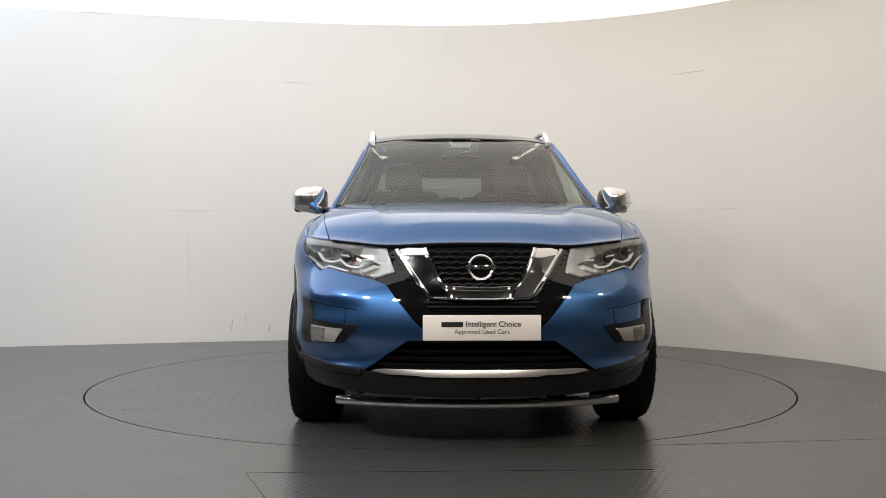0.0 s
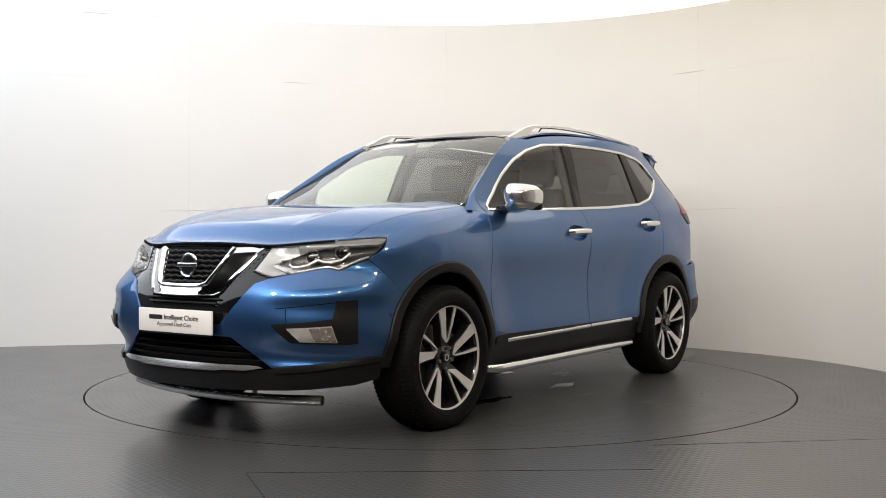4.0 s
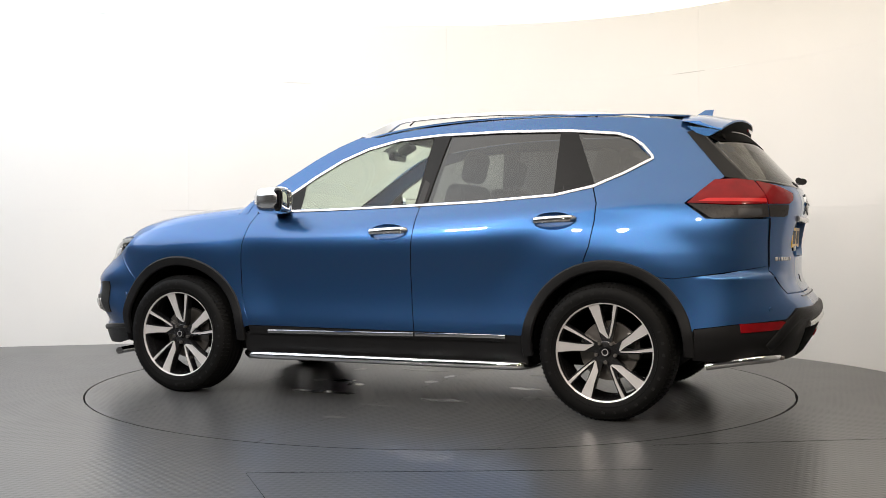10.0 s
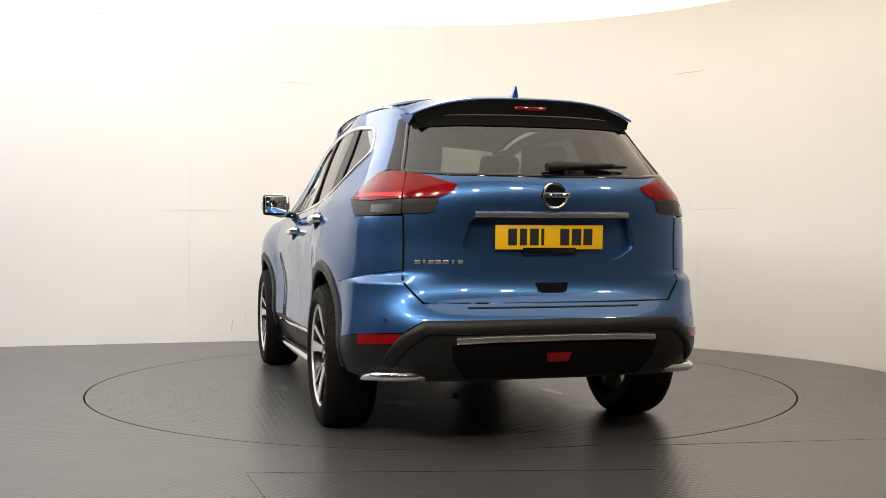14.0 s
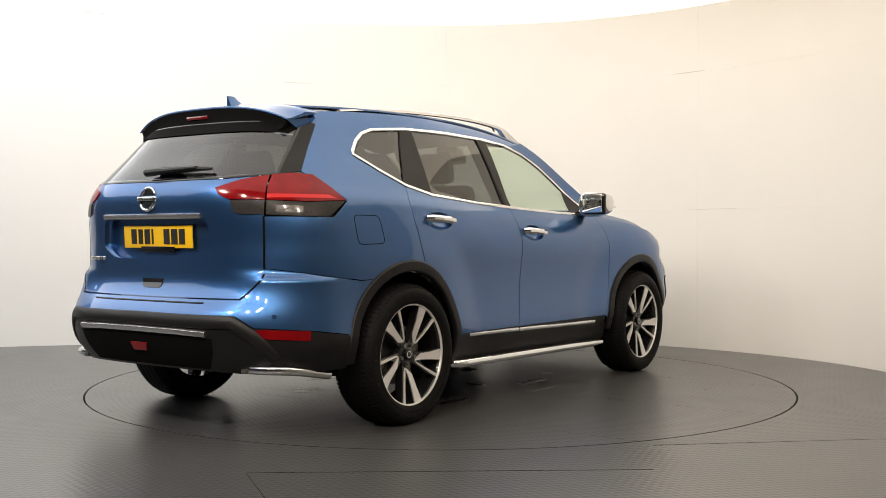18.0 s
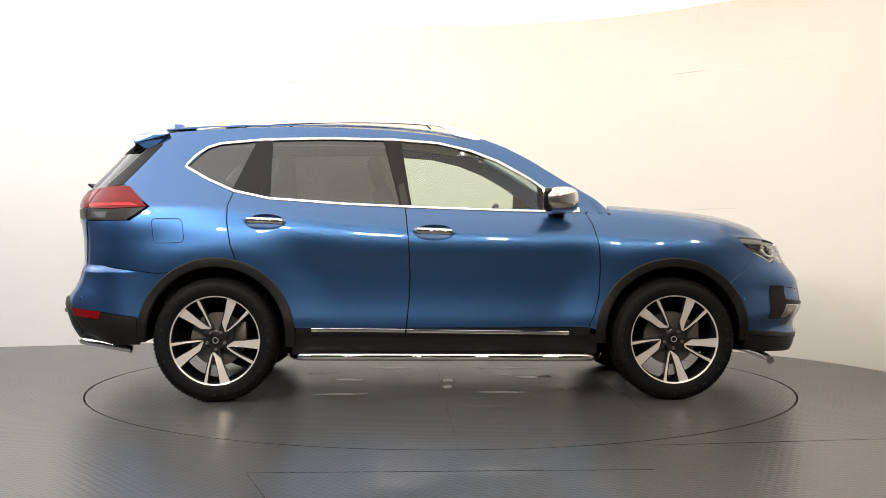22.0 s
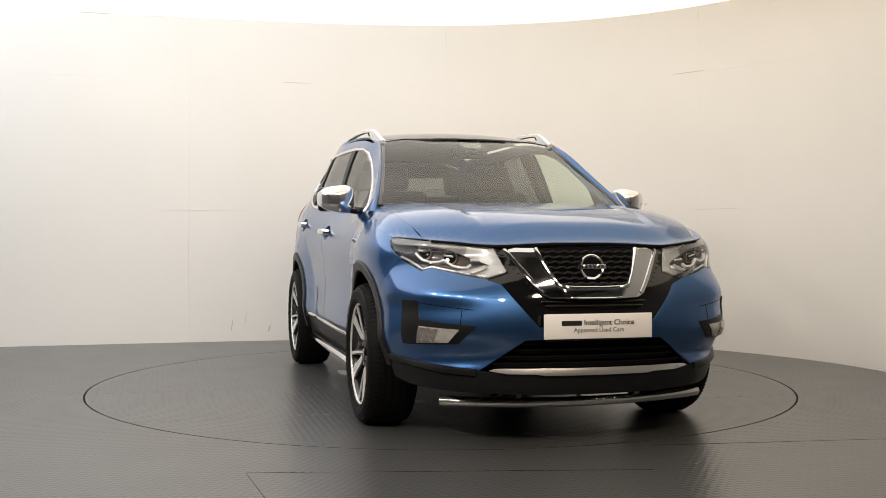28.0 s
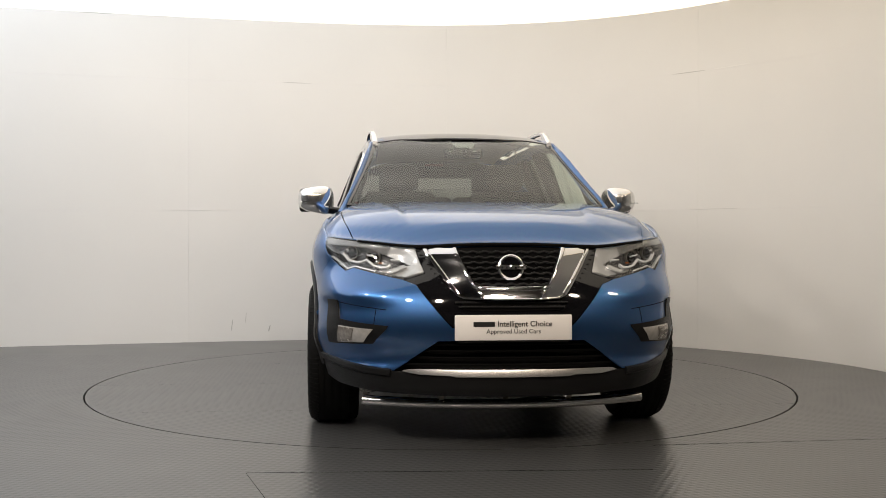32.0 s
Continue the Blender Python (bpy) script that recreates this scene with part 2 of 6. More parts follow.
def panel(name, poly, surf, material, parent=None, label="", holes=(), res=0.035, depth=0.018, lift=0.0, gap=0.002, su=1.0, flip=False, out=None):
    """A sheet cut to an outline on a surface: surf maps arrays (u, v) to points; the rim turns inwards by depth. su scales u to metres."""
    from mathutils.geometry import delaunay_2d_cdt
    loops = [dense([(u * su, v) for u, v in p], res) for p in (poly, *holes)]
    pts, edges = [], []
    for lp in loops:
        k = len(pts)
        pts += lp
        edges += [(k + i, k + (i + 1) % len(lp)) for i in range(len(lp))]
    o = np.array(loops[0])
    gx, gy = np.meshgrid(np.arange(o[:, 0].min(), o[:, 0].max(), res), np.arange(o[:, 1].min(), o[:, 1].max(), res))
    gx, gy = gx.ravel(), gy.ravel()
    ok = inside(gx, gy, loops[0])
    for lp in loops[1:]:
        ok &= ~inside(gx, gy, lp)
    rim = np.array(pts)
    gx, gy = gx[ok], gy[ok]
    if len(gx):
        d = ((gx[:, None] - rim[None, :, 0]) ** 2 + (gy[:, None] - rim[None, :, 1]) ** 2).min(1)
        keep = d > (res * 0.45) ** 2
        pts = pts + list(zip(gx[keep].tolist(), gy[keep].tolist()))
    vs, es, fs, *_ = delaunay_2d_cdt([Vector(p) for p in pts], edges, [], 0, 1e-6)
    vs = np.array([(v.x, v.y) for v in vs])
    f = np.array([list(t) for t in fs if len(t) == 3])
    c = vs[f].mean(1)
    ok = inside(c[:, 0], c[:, 1], loops[0])
    for lp in loops[1:]:
        ok &= ~inside(c[:, 0], c[:, 1], lp)
    f = f[ok]
    u, v = vs[:, 0] / su, vs[:, 1]
    P = np.stack(surf(u, v), 1)
    e = 0.002
    du = np.stack(surf(u + e / su, v), 1) - np.stack(surf(u - e / su, v), 1)
    dv = np.stack(surf(u, v + e), 1) - np.stack(surf(u, v - e), 1)
    N = np.cross(du, dv)
    N /= np.linalg.norm(N, axis=1, keepdims=True) + 1e-12
    if flip:
        N = -N
        f = f[:, ::-1]
    P = P + N * lift
    # rim loops
    count = {}
    for t in f:
        for i in range(3):
            a, b = int(t[i]), int(t[(i + 1) % 3])
            key = (min(a, b), max(a, b))
            count.setdefault(key, []).append((a, b))
    rims = [s_[0] for s_ in count.values() if len(s_) == 1]
    verts, norms, faces = P.tolist(), N.tolist(), f.tolist()
    if depth:
        top, low = {}, {}
        cen = {}
        for a, b in rims:
            ev = P[b] - P[a]
            sd = np.cross(ev, N[a])
            sd /= np.linalg.norm(sd) + 1e-12
            for w in (a, b):
                cen.setdefault(w, []).append(sd)
        for w, l in cen.items():
            sd = np.mean(l, 0)
            sd /= np.linalg.norm(sd) + 1e-12
            top[w], low[w] = len(verts), len(verts) + 1
            verts += [P[w].tolist(), (P[w] - N[w] * depth - sd * depth * 0.1).tolist()]
            norms += [sd.tolist(), sd.tolist()]
        for a, b in rims:
            faces.append((b, a, low[a], low[b]))
    me = bpy.data.meshes.new(name)
    me.from_pydata(verts, [], faces)
    me.materials.append(material)
    me.shade_smooth()
    me.normals_split_custom_set_from_vertices(norms)
    ob = new(name, me)
    ob.parent = parent
    if label:
        tagged(ob, label)
    return ob


def strip(name, path, surf, width, thick, material, parent, label="", res=0.02, su=1.0, closed=False, lift=0.0, flip=False):
    """A raised moulding of even width along a path on a surface: a rounded section swept along it."""
    pts = []
    seq = path + path[:1] if closed else path
    for (x0, y0), (x1, y1) in zip(seq, seq[1:]):
        n = max(1, int(math.hypot((x1 - x0) * su, y1 - y0) / res + 0.5))
        pts += [(x0 + (x1 - x0) * k / n, y0 + (y1 - y0) * k / n) for k in range(n)]
    if not closed:
        pts.append(seq[-1])
    u, v = np.array([p[0] for p in pts]), np.array([p[1] for p in pts])
    P = np.stack(surf(u, v), 1)
    e = 0.003
    du = np.stack(surf(u + e / su, v), 1) - np.stack(surf(u - e / su, v), 1)
    dv = np.stack(surf(u, v + e), 1) - np.stack(surf(u, v - e), 1)
    N = np.cross(du, dv)
    N /= np.linalg.norm(N, axis=1, keepdims=True)
    if flip:
        N = -N
    if closed:
        T = np.roll(P, -1, 0) - np.roll(P, 1, 0)
    else:
        T = np.gradient(P, axis=0)
    T /= np.linalg.norm(T, axis=1, keepdims=True) + 1e-9
    S = np.cross(N, T)
    S /= np.linalg.norm(S, axis=1, keepdims=True) + 1e-9
    sec = [(-0.5, -1.0), (-0.5, 0.35), (-0.38, 0.85), (0.0, 1.0), (0.38, 0.85), (0.5, 0.35), (0.5, -1.0)]
    bm = bmesh.new()
    rows = []
    for p, n_, s_ in zip(P, N, S):
        rows.append([bm.verts.new(p + s_ * width * a + n_ * (lift + thick * b)) for a, b in sec])
    pairs = list(zip(rows, rows[1:])) + ([(rows[-1], rows[0])] if closed else [])
    for a, b in pairs:
        for k in range(len(sec) - 1):
            bm.faces.new((a[k], a[k + 1], b[k + 1], b[k]))
    if not closed:
        bm.faces.new(rows[0])
        bm.faces.new(rows[-1][::-1])
    bmesh.ops.recalc_face_normals(bm, faces=bm.faces)
    return part(name, bm, material, parent, label)


# ---------------------------------------------------------------- the studio
WALL_TOP = 2.98
# plan of the curved wall: a long gentle run, a tight bend and a run back towards the camera
wall_x = spline((0, -6.2), (1, -5.0), (2, -3.9), (3, -1.44), (4, 0.5), (5, 1.89), (6, 2.8), (7, 3.19), (8, 3.33), (9, 3.38), (10, 3.40))
wall_y = spline((0, 1.6), (1, 1.92), (2, 2.2), (3, 2.85), (4, 2.98), (5, 2.43), (6, 1.49), (7, 0.6), (8, -0.3), (9, -1.1), (10, -1.9))


def studio():
    white = mat("wall_paint", (0.80, 0.79, 0.77), 0.75, bump=0.12, scale=60, vary=0.035, vscale=1.2)
    q = np.linspace(0, 8.6, 181)
    xs, ys = wall_x(q), wall_y(q)
    tx, ty = np.gradient(xs), np.gradient(ys)
    nl = np.hypot(tx, ty)
    nx, ny = ty / nl, -tx / nl      # points into the room
    # boards of 2.4 by 1.2 m, painted over, with hairline joints
    run = np.concatenate([[0], np.cumsum(np.hypot(np.diff(xs), np.diff(ys)))])
    wall = empty("wall_curved")
    tagged(wall, "off-white painted curved studio wall of large boards with faint scuffs", "wall", kind="structure")

    def at(d, off, z):
        k = np.interp(d, run, q)
        x, y = float(wall_x(k)), float(wall_y(k))
        a, b = float(np.interp(d, run, nx)), float(np.interp(d, run, ny))
        return x + a * off, y + b * off, z

    zero = float(np.interp(0.02, xs[:100], run[:100]))
    cuts = sorted({0.0, float(run[-1])} | {zero + 2.4 * k for k in range(-6, 8) if 0.1 < zero + 2.4 * k < run[-1] - 0.1})
    for d0, d1 in zip(cuts, cuts[1:]):
        for z0, z1 in ((0.0, 1.21), (1.21, 2.41), (2.41, WALL_TOP)):
            bm = bmesh.new()
            rows = []
            g = 0.0003
            for d in np.linspace(d0 + g, d1 - g, 18):
                rows.append([bm.verts.new(p) for p in (at(d, -0.12, z0), at(d, 0, z0 + g), at(d, 0, z1 - g), at(d, -0.12, z1 - g))])
            for a, b in zip(rows, rows[1:]):
                for k in range(3):
                    bm.faces.new((a[k], a[k + 1], b[k + 1], b[k]))
            for r in (rows[0], rows[-1]):
                bm.faces.new(r)
            bmesh.ops.recalc_face_normals(bm, faces=bm.faces)
            part("wall_board", bm, white, wall)
    # lifted joint edges, scratches and scuffs
    mark = mat("scuff_grey", (0.50, 0.49, 0.47), 0.8)
    pale = mat("filler_white", (0.86, 0.85, 0.83), 0.6)
    for x0, x1, z0, z1, h, m_ in ((-1.51, -1.25, 2.412, 2.408, 0.007, mark), (2.02, 2.26, 2.406, 2.412, 0.008, mark), (2.30, 2.56, 2.412, 2.422, 0.010, pale), (-1.97, -1.955, 0.10, 0.20, 0.08, mark), (-1.845, -1.835, 0.17, 0.27, 0.07, mark), (-1.64, -1.62, 0.09, 0.14, 0.05, mark),
                                 (-3.26, -2.94, 2.972, 2.970, 0.008, mark), (-1.3, -1.0, 1.212, 1.212, 0.004, mark), (-2.6, -2.1, 1.212, 1.212, 0.003, mark), (2.15, 2.5, 1.212, 1.212, 0.004, mark)):
        lim = 100 if x0 < 1.5 else 160
        d0, d1 = (float(np.interp(x, xs[:lim], run[:lim])) for x in (x0, x1))
        bm = bmesh.new()
        rows = []
        for t in np.linspace(0, 1, 7):
            z, w_ = z0 + (z1 - z0) * t, h * (0.15 + 0.85 * math.sin(math.pi * t)) * (0.8 + 0.4 * noise.noise((x0 * 9, t * 5, 0)))
            d = d0 + (d1 - d0) * t
            rows.append([bm.verts.new(p) for p in (at(d, 0.0006, z - w_ / 2), at(d, 0.0016, z), at(d, 0.0006, z + w_ / 2))])
        for a, b in zip(rows, rows[1:]):
            for k in range(2):
                bm.faces.new((a[k], a[k + 1], b[k + 1], b[k]))
        part("wall_scuff", bm, m_, wall)
    # unseen walls added to close the studio; their tones steer the paint's reflections
    back = mat("unseen_back_wall", (0.10, 0.10, 0.10), 0.8, bump=0.15, scale=50, vary=0.06, vscale=1.0)
    grey = mat("unseen_side_wall", (0.13, 0.13, 0.128), 0.8, bump=0.15, scale=50, vary=0.06, vscale=1.0)
    pale_wall = mat("unseen_east_wall", (0.46, 0.45, 0.43), 0.8, bump=0.15, scale=50, vary=0.06, vscale=1.0)
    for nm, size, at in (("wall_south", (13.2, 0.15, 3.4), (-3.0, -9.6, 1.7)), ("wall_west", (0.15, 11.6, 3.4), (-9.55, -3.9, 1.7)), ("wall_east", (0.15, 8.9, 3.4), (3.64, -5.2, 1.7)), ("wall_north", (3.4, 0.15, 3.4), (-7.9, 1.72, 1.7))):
        tagged(part(nm, box(size, at, 0), back if nm == "wall_south" else (pale_wall if nm == "wall_east" else grey), smooth=False), "unseen plain wall added to close the studio and tone reflections", "wall", kind="structure")
    # floor with a round pit for the turntable
    floor_m = floor_material("floor_tread", 0.0)
    bm = bmesh.new()
    c = Vector((-0.005, 0.055, 0))
    ring0 = [bm.verts.new(c + Vector((2.268 * math.cos(t), 2.268 * math.sin(t), 0))) for t in np.linspace(0, 2 * math.pi, 192, endpoint=False)]
    ring1 = [bm.verts.new(c + Vector((30 * math.cos(t), 30 * math.sin(t), 0))) for t in np.linspace(0, 2 * math.pi, 192, endpoint=False)]
    ring2 = [bm.verts.new(v.co + Vector((0, 0, -0.12))) for v in ring0]
    for k in range(192):
        j = (k + 1) % 192
        bm.faces.new((ring0[k], ring0[j], ring1[j], ring1[k]))
        bm.faces.new((ring2[k], ring2[j], ring0[j], ring0[k]))
    bm.faces.new(ring2)
    bmesh.ops.recalc_face_normals(bm, faces=bm.faces)
    tagged(part("floor", bm, floor_m, smooth=False), "grey studded rubber studio floor", "floor", kind="structure")
    fl = bpy.data.objects["floor"]
    cx, cy = TABLE_C
    studs("floor_stud", lambda x, y: ((x - cx) ** 2 + (y - cy) ** 2 > 2.29 ** 2) & (y > -5.0) & (y < 1.6) & (x > -3.6) & (x < 3.15 + 0.08 * (y - 0.6)) & (np.abs(x) < 0.46 * (y + 7.3)), floor_m, fl, radians(9), "low round studs of the floor")
    # joints between floor sheets
    for p0, p1 in (((-0.78, -2.68), (-0.45, -3.58)), ((-0.78, -2.68), (0.9, -2.60)), ((1.0, -2.09), (3.5, -1.72))):
        a, b = Vector((*p0, 0)), Vector((*p1, 0))
        d = b - a
        bm = box((d.length, 0.0014, 0.0026), (a + b) / 2, 0, turn=Matrix.Rotation(math.atan2(d.y, d.x), 4, "Z"))
        part("floor_joint", bm, DARK, fl, smooth=False)
    # the lit ceiling
    lit = lit_ceiling_material()
    bm = box((13.0, 6.75, 0.06), (-3.0, -0.075, WALL_TOP + 0.035), 0)
    tagged(part("ceiling", bm, lit, smooth=False), "glowing white stretched ceiling over the studio", "ceiling", kind="structure")
    # unseen dark ceiling and upstand, added to end the glow in reflections
    dark = mat("unseen_dark_ceiling", (0.06, 0.06, 0.06), 0.8, bump=0.1, vary=0.1)
    tagged(part("ceiling_rear", box((13.2, 6.35, 0.06), (-3.0, -6.635, 3.38), 0), dark, smooth=False), "unseen dark ceiling added behind the lit part", "ceiling", kind="structure")
    tagged(part("ceiling_step", box((13.2, 0.04, 0.45), (-3.0, -3.48, 3.185), 0), dark, smooth=False), "unseen dark upstand added between two ceilings", "ceiling", kind="structure")


def floor_material(name, turn):
    m = mat(name, (0.057, 0.058, 0.059), 0.23, vary=0.05, vscale=0.8, spec=0.6)
    nt = m.node_tree
    p = nt.nodes["Principled BSDF"]
    tc = nt.nodes.new("ShaderNodeTexCoord")
    # old scuffs and dried water marks
    n = nt.nodes.new("ShaderNodeTexNoise")
    n.inputs["Scale"].default_value, n.inputs["Detail"].default_value, n.inputs["Distortion"].default_value = 2.5, 3, 0.2
    nt.links.new(tc.outputs["Object"], n.inputs["Vector"])
    r = nt.nodes.new("ShaderNodeMapRange")
    r.inputs[1].default_value, r.inputs[2].default_value, r.inputs[3].default_value, r.inputs[4].default_value = 0.2, 0.9, 0.275, 0.315
    nt.links.new(n.outputs["Fac"], r.inputs[0])
    nt.links.new(r.outputs[0], p.inputs["Roughness"])
    return m


def studs(name, keep, material, parent, turn, label):
    """Low round studs in staggered rows; keep picks the places by x and y."""
    pitch, rowp = 0.040, 0.036
    c, s_ = math.cos(turn), math.sin(turn)
    i, j = np.meshgrid(np.arange(-190, 190), np.arange(-190, 190))
    u, v = (i + 0.5 * (j % 2)) * pitch, j * rowp
    x, y = (u * c - v * s_).ravel(), (u * s_ + v * c).ravel()
    ok = keep(x, y)
    x, y = x[ok], y[ok]
    n, k = len(x), 8
    ang = np.arange(k) * 2 * math.pi / k
    ring = np.stack([np.cos(ang), np.sin(ang)], 1)
    V = np.zeros((n, 2 * k, 3))
    for h, (r, z) in enumerate(((0.0165, 0.0), (0.0122, 0.00045))):
        V[:, h * k:(h + 1) * k, 0] = x[:, None] + ring[None, :, 0] * r
        V[:, h * k:(h + 1) * k, 1] = y[:, None] + ring[None, :, 1] * r
        V[:, h * k:(h + 1) * k, 2] = z
    quad = np.array([(a, (a + 1) % k, k + (a + 1) % k, k + a) for a in range(k)])
    base = (np.arange(n) * 2 * k)[:, None, None]
    Q = (quad[None] + base).reshape(-1)
    T = (np.arange(k, 2 * k)[None] + base[:, :, 0]).reshape(-1)
    me = bpy.data.meshes.new(name)
    me.vertices.add(n * 2 * k)
    me.vertices.foreach_set("co", V.reshape(-1))
    me.loops.add(len(Q) + len(T))
    me.loops.foreach_set("vertex_index", np.concatenate([Q, T]))
    me.polygons.add(n * k + n)
    me.polygons.foreach_set("loop_start", np.concatenate([np.arange(n * k) * 4, n * k * 4 + np.arange(n) * k]))
    me.update(calc_edges=True)
    me.validate()
    me.shade_smooth()
    me.materials.append(material)
    ob = new(name, me)
    ob.parent = parent
    tagged(ob, label, kind="stuff")
    return ob


TABLE_C, TABLE_R = (-0.005, 0.055), 2.256


def turntable():
    top = empty("turntable")
    tagged(top, "round grey studded turntable set flush in the floor", "turntable")
    m = floor_material("turntable_tread", 0.3)
    # four sheets of studded cladding with fine joints
    for k in range(4):
        bm = bmesh.new()
        x0, x1 = (-TABLE_R, -1.1, 0.0, 1.1, TABLE_R)[k:k + 2]
        g = 0.0015
        xs = np.linspace(x0 + g, x1 - g, 40)
        up = [(x, math.sqrt(max(TABLE_R ** 2 - x * x, 0.0)) + 1e-4) for x in xs]
        lo = [(x, -y) for x, y in up]
        o = lo + up[::-1]
        a = [bm.verts.new((x, y, 0.0)) for x, y in o]
        b = [bm.verts.new((x, y, -0.06)) for x, y in o]
        bm.faces.new(a)
        n = len(o)
        for i in range(n):
            bm.faces.new((a[i], b[i], b[(i + 1) % n], a[(i + 1) % n]))
        bmesh.ops.recalc_face_normals(bm, faces=bm.faces)
        part("tread_sheet", bm, m, top, smooth=False)
    studs("tread_stud", lambda x, y: (x * x + y * y < 2.22 ** 2), m, top, 0.0, "low round studs of the turntable")
    # worn patches, dried puddles and chips
    random.seed(7)
    chip = mat("worn_pale_patch", (0.34, 0.34, 0.33), 0.35, vary=0.3, vscale=40)
    damp = mat("dark_damp_patch", (0.020, 0.020, 0.020), 0.12, vary=0.3, vscale=30)
    scuffed = mat("scuffed_patch", (0.13, 0.13, 0.128), 0.35, vary=0.4, vscale=30)
    for x, y, a, b, m_ in ((0.69, 0.20, 0.05, 0.035, chip), (0.79, -0.36, 0.045, 0.06, chip), (0.77, -0.62, 0.05, 0.02, scuffed), (-0.87, 0.44, 0.06, 0.05, chip), (0.10, -0.72, 0.16, 0.018, scuffed), (0.22, -1.02, 0.13, 0.018, scuffed),
                           (0.29, -1.47, 0.06, 0.015, scuffed), (0.77, -1.57, 0.07, 0.010, scuffed), (-0.62, 0.11, 0.10, 0.05, damp), (0.04, -0.25, 0.03, 0.07, damp), (0.47, 0.33, 0.07, 0.05, damp), (0.05, 0.05, 0.04, 0.06, damp),
                           (-0.78, 0.48, 0.05, 0.07, chip), (0.78, 0.25, 0.05, 0.06, chip), (-0.04, 1.05, 0.12, 0.02, scuffed), (-0.58, 1.62, 0.08, 0.012, scuffed), (-0.02, 1.50, 0.05, 0.03, scuffed), (0.62, 0.20, 0.10, 0.05, damp), (-0.34, 0.75, 0.14, 0.05, damp), (0.50, 0.72, 0.20, 0.05, damp), (-0.60, -0.55, 0.18, 0.05, damp), (0.35, -0.50, 0.16, 0.04, damp)):
        bm = bmesh.new()
        ring = []
        for k in range(18):
            t = 2 * math.pi * k / 18
            r = 0.65 + 0.7 * random.random()
            ring.append(bm.verts.new((x + a * r * math.cos(t), y + b * r * math.sin(t), 0.0011)))
        f = bm.faces.new(ring)
        bmesh.ops.extrude_face_region(bm, geom=[f])
        for v in ring:
            v.co.z = 0.0002
        bmesh.ops.recalc_face_normals(bm, faces=bm.faces)
        part("worn_patch", bm, m_, top, smooth=False)
    return top


# ---------------------------------------------------------------- the car's body surface (x forward, y left, z up, origin on the ground between the axles)
belt = spline((2.2, 1.10), (0.86, 1.12), (0.0, 1.135), (-0.6, 1.16), (-1.26, 1.20), (-2.2, 1.225))
flank = spline((0.18, 0.80), (0.30, 0.845), (0.40, 0.863), (0.46, 0.865), (0.52, 0.860), (0.60, 0.854), (0.68, 0.854), (0.78, 0.862), (0.88, 0.877), (0.95, 0.878), (1.03, 0.859),
               (1.09, 0.832), (1.14, 0.798), (1.24, 0.757), (1.40, 0.704), (1.57, 0.630), (1.63, 0.588), (1.68, 0.53))
taper = spline((2.5, 0.985), (1.8, 1.012), (1.35, 1.030), (0.85, 1.006), (0.2, 1.003), (-0.6, 1.008), (-1.35, 1.035), (-1.75, 1.012), (-2.1, 0.990), (-2.5, 0.96))
high = spline((1.2, 0.96), (0.85, 0.955), (0.5, 0.935), (0.15, 0.955), (-0.4, 0.995), (-1.2, 0.99), (-1.6, 0.965), (-2.0, 0.93), (-2.3, 0.90))
nose = spline((0.15, 2.18), (0.22, 2.27), (0.30, 2.315), (0.38, 2.315), (0.46, 2.295), (0.56, 2.30), (0.66, 2.285), (0.76, 2.25), (0.85, 2.205), (0.92, 2.155), (0.97, 2.09), (1.05, 1.98), (1.2, 1.85))
nose_len = spline((0.2, 0.84), (0.36, 0.83), (0.46, 0.74), (0.56, 0.68), (0.68, 0.67), (0.78, 0.70), (0.85, 0.665), (0.92, 0.61), (1.05, 0.60), (1.3, 0.60))
tail = spline((0.28, -2.23), (0.36, -2.27), (0.44, -2.292), (0.58, -2.302), (0.68, -2.278), (0.76, -2.264), (0.86, -2.260), (0.95, -2.262), (1.08, -2.282),
              (1.16, -2.287), (1.235, -2.262), (1.366, -2.150), (1.45, -2.075), (1.535, -1.990), (1.62, -1.89))
tail_len = spline((0.3, 0.62), (0.6, 0.62), (0.8, 0.62), (1.15, 0.64), (1.3, 0.60), (1.6, 0.50))
rear_swell = spline((0.26, 0.0), (0.36, 0.03), (0.46, 0.055), (0.57, 0.065), (0.63, 0.050), (0.68, 0.020), (0.73, 0.002), (0.80, 0.0), (1.8, 0.0))
ROUND_REAR = 3.3


def plan_round(z):
    """The nose is boxier in plan below the headlights."""
    return 2.5 + 0.8 * step(0.86, 0.68, z) * step(0.41, 0.54, z)


rear_tuck = spline((0.80, 0.0), (0.88, 0.008), (0.96, 0.022), (1.04, 0.022), (1.12, 0.008), (1.20, -0.006), (1.27, 0.000), (1.34, 0.020), (1.42, 0.042), (1.50, 0.055), (1.58, 0.061), (1.70, 0.064))


def width(x, z):
    """Half width without the rounded ends."""
    x, z = np.asarray(x, float), np.asarray(z, float)
    zz = z - (belt(x) - 1.14) * step(0.5, 1.05, z)
    k = step(0.95, 1.30, z)
    y = flank(zz) * taper(x) * (1 - k + k * high(x))
    # the wings swell round both arches
    for cx in (1.3525, -1.3525):
        d = np.hypot(x - cx, z - 0.385)
        y = y + 0.017 * step(0.72, 0.50, d) * step(0.30, 0.50, z) - 0.006 * step(0.40, 0.60, d) * step(0.95, 0.70, d)
    # the sides draw in towards the tail below and above the lamps
    return y - rear_tuck(np.clip(z, 0.8, 1.7)) * step(-0.75, -1.62, x)


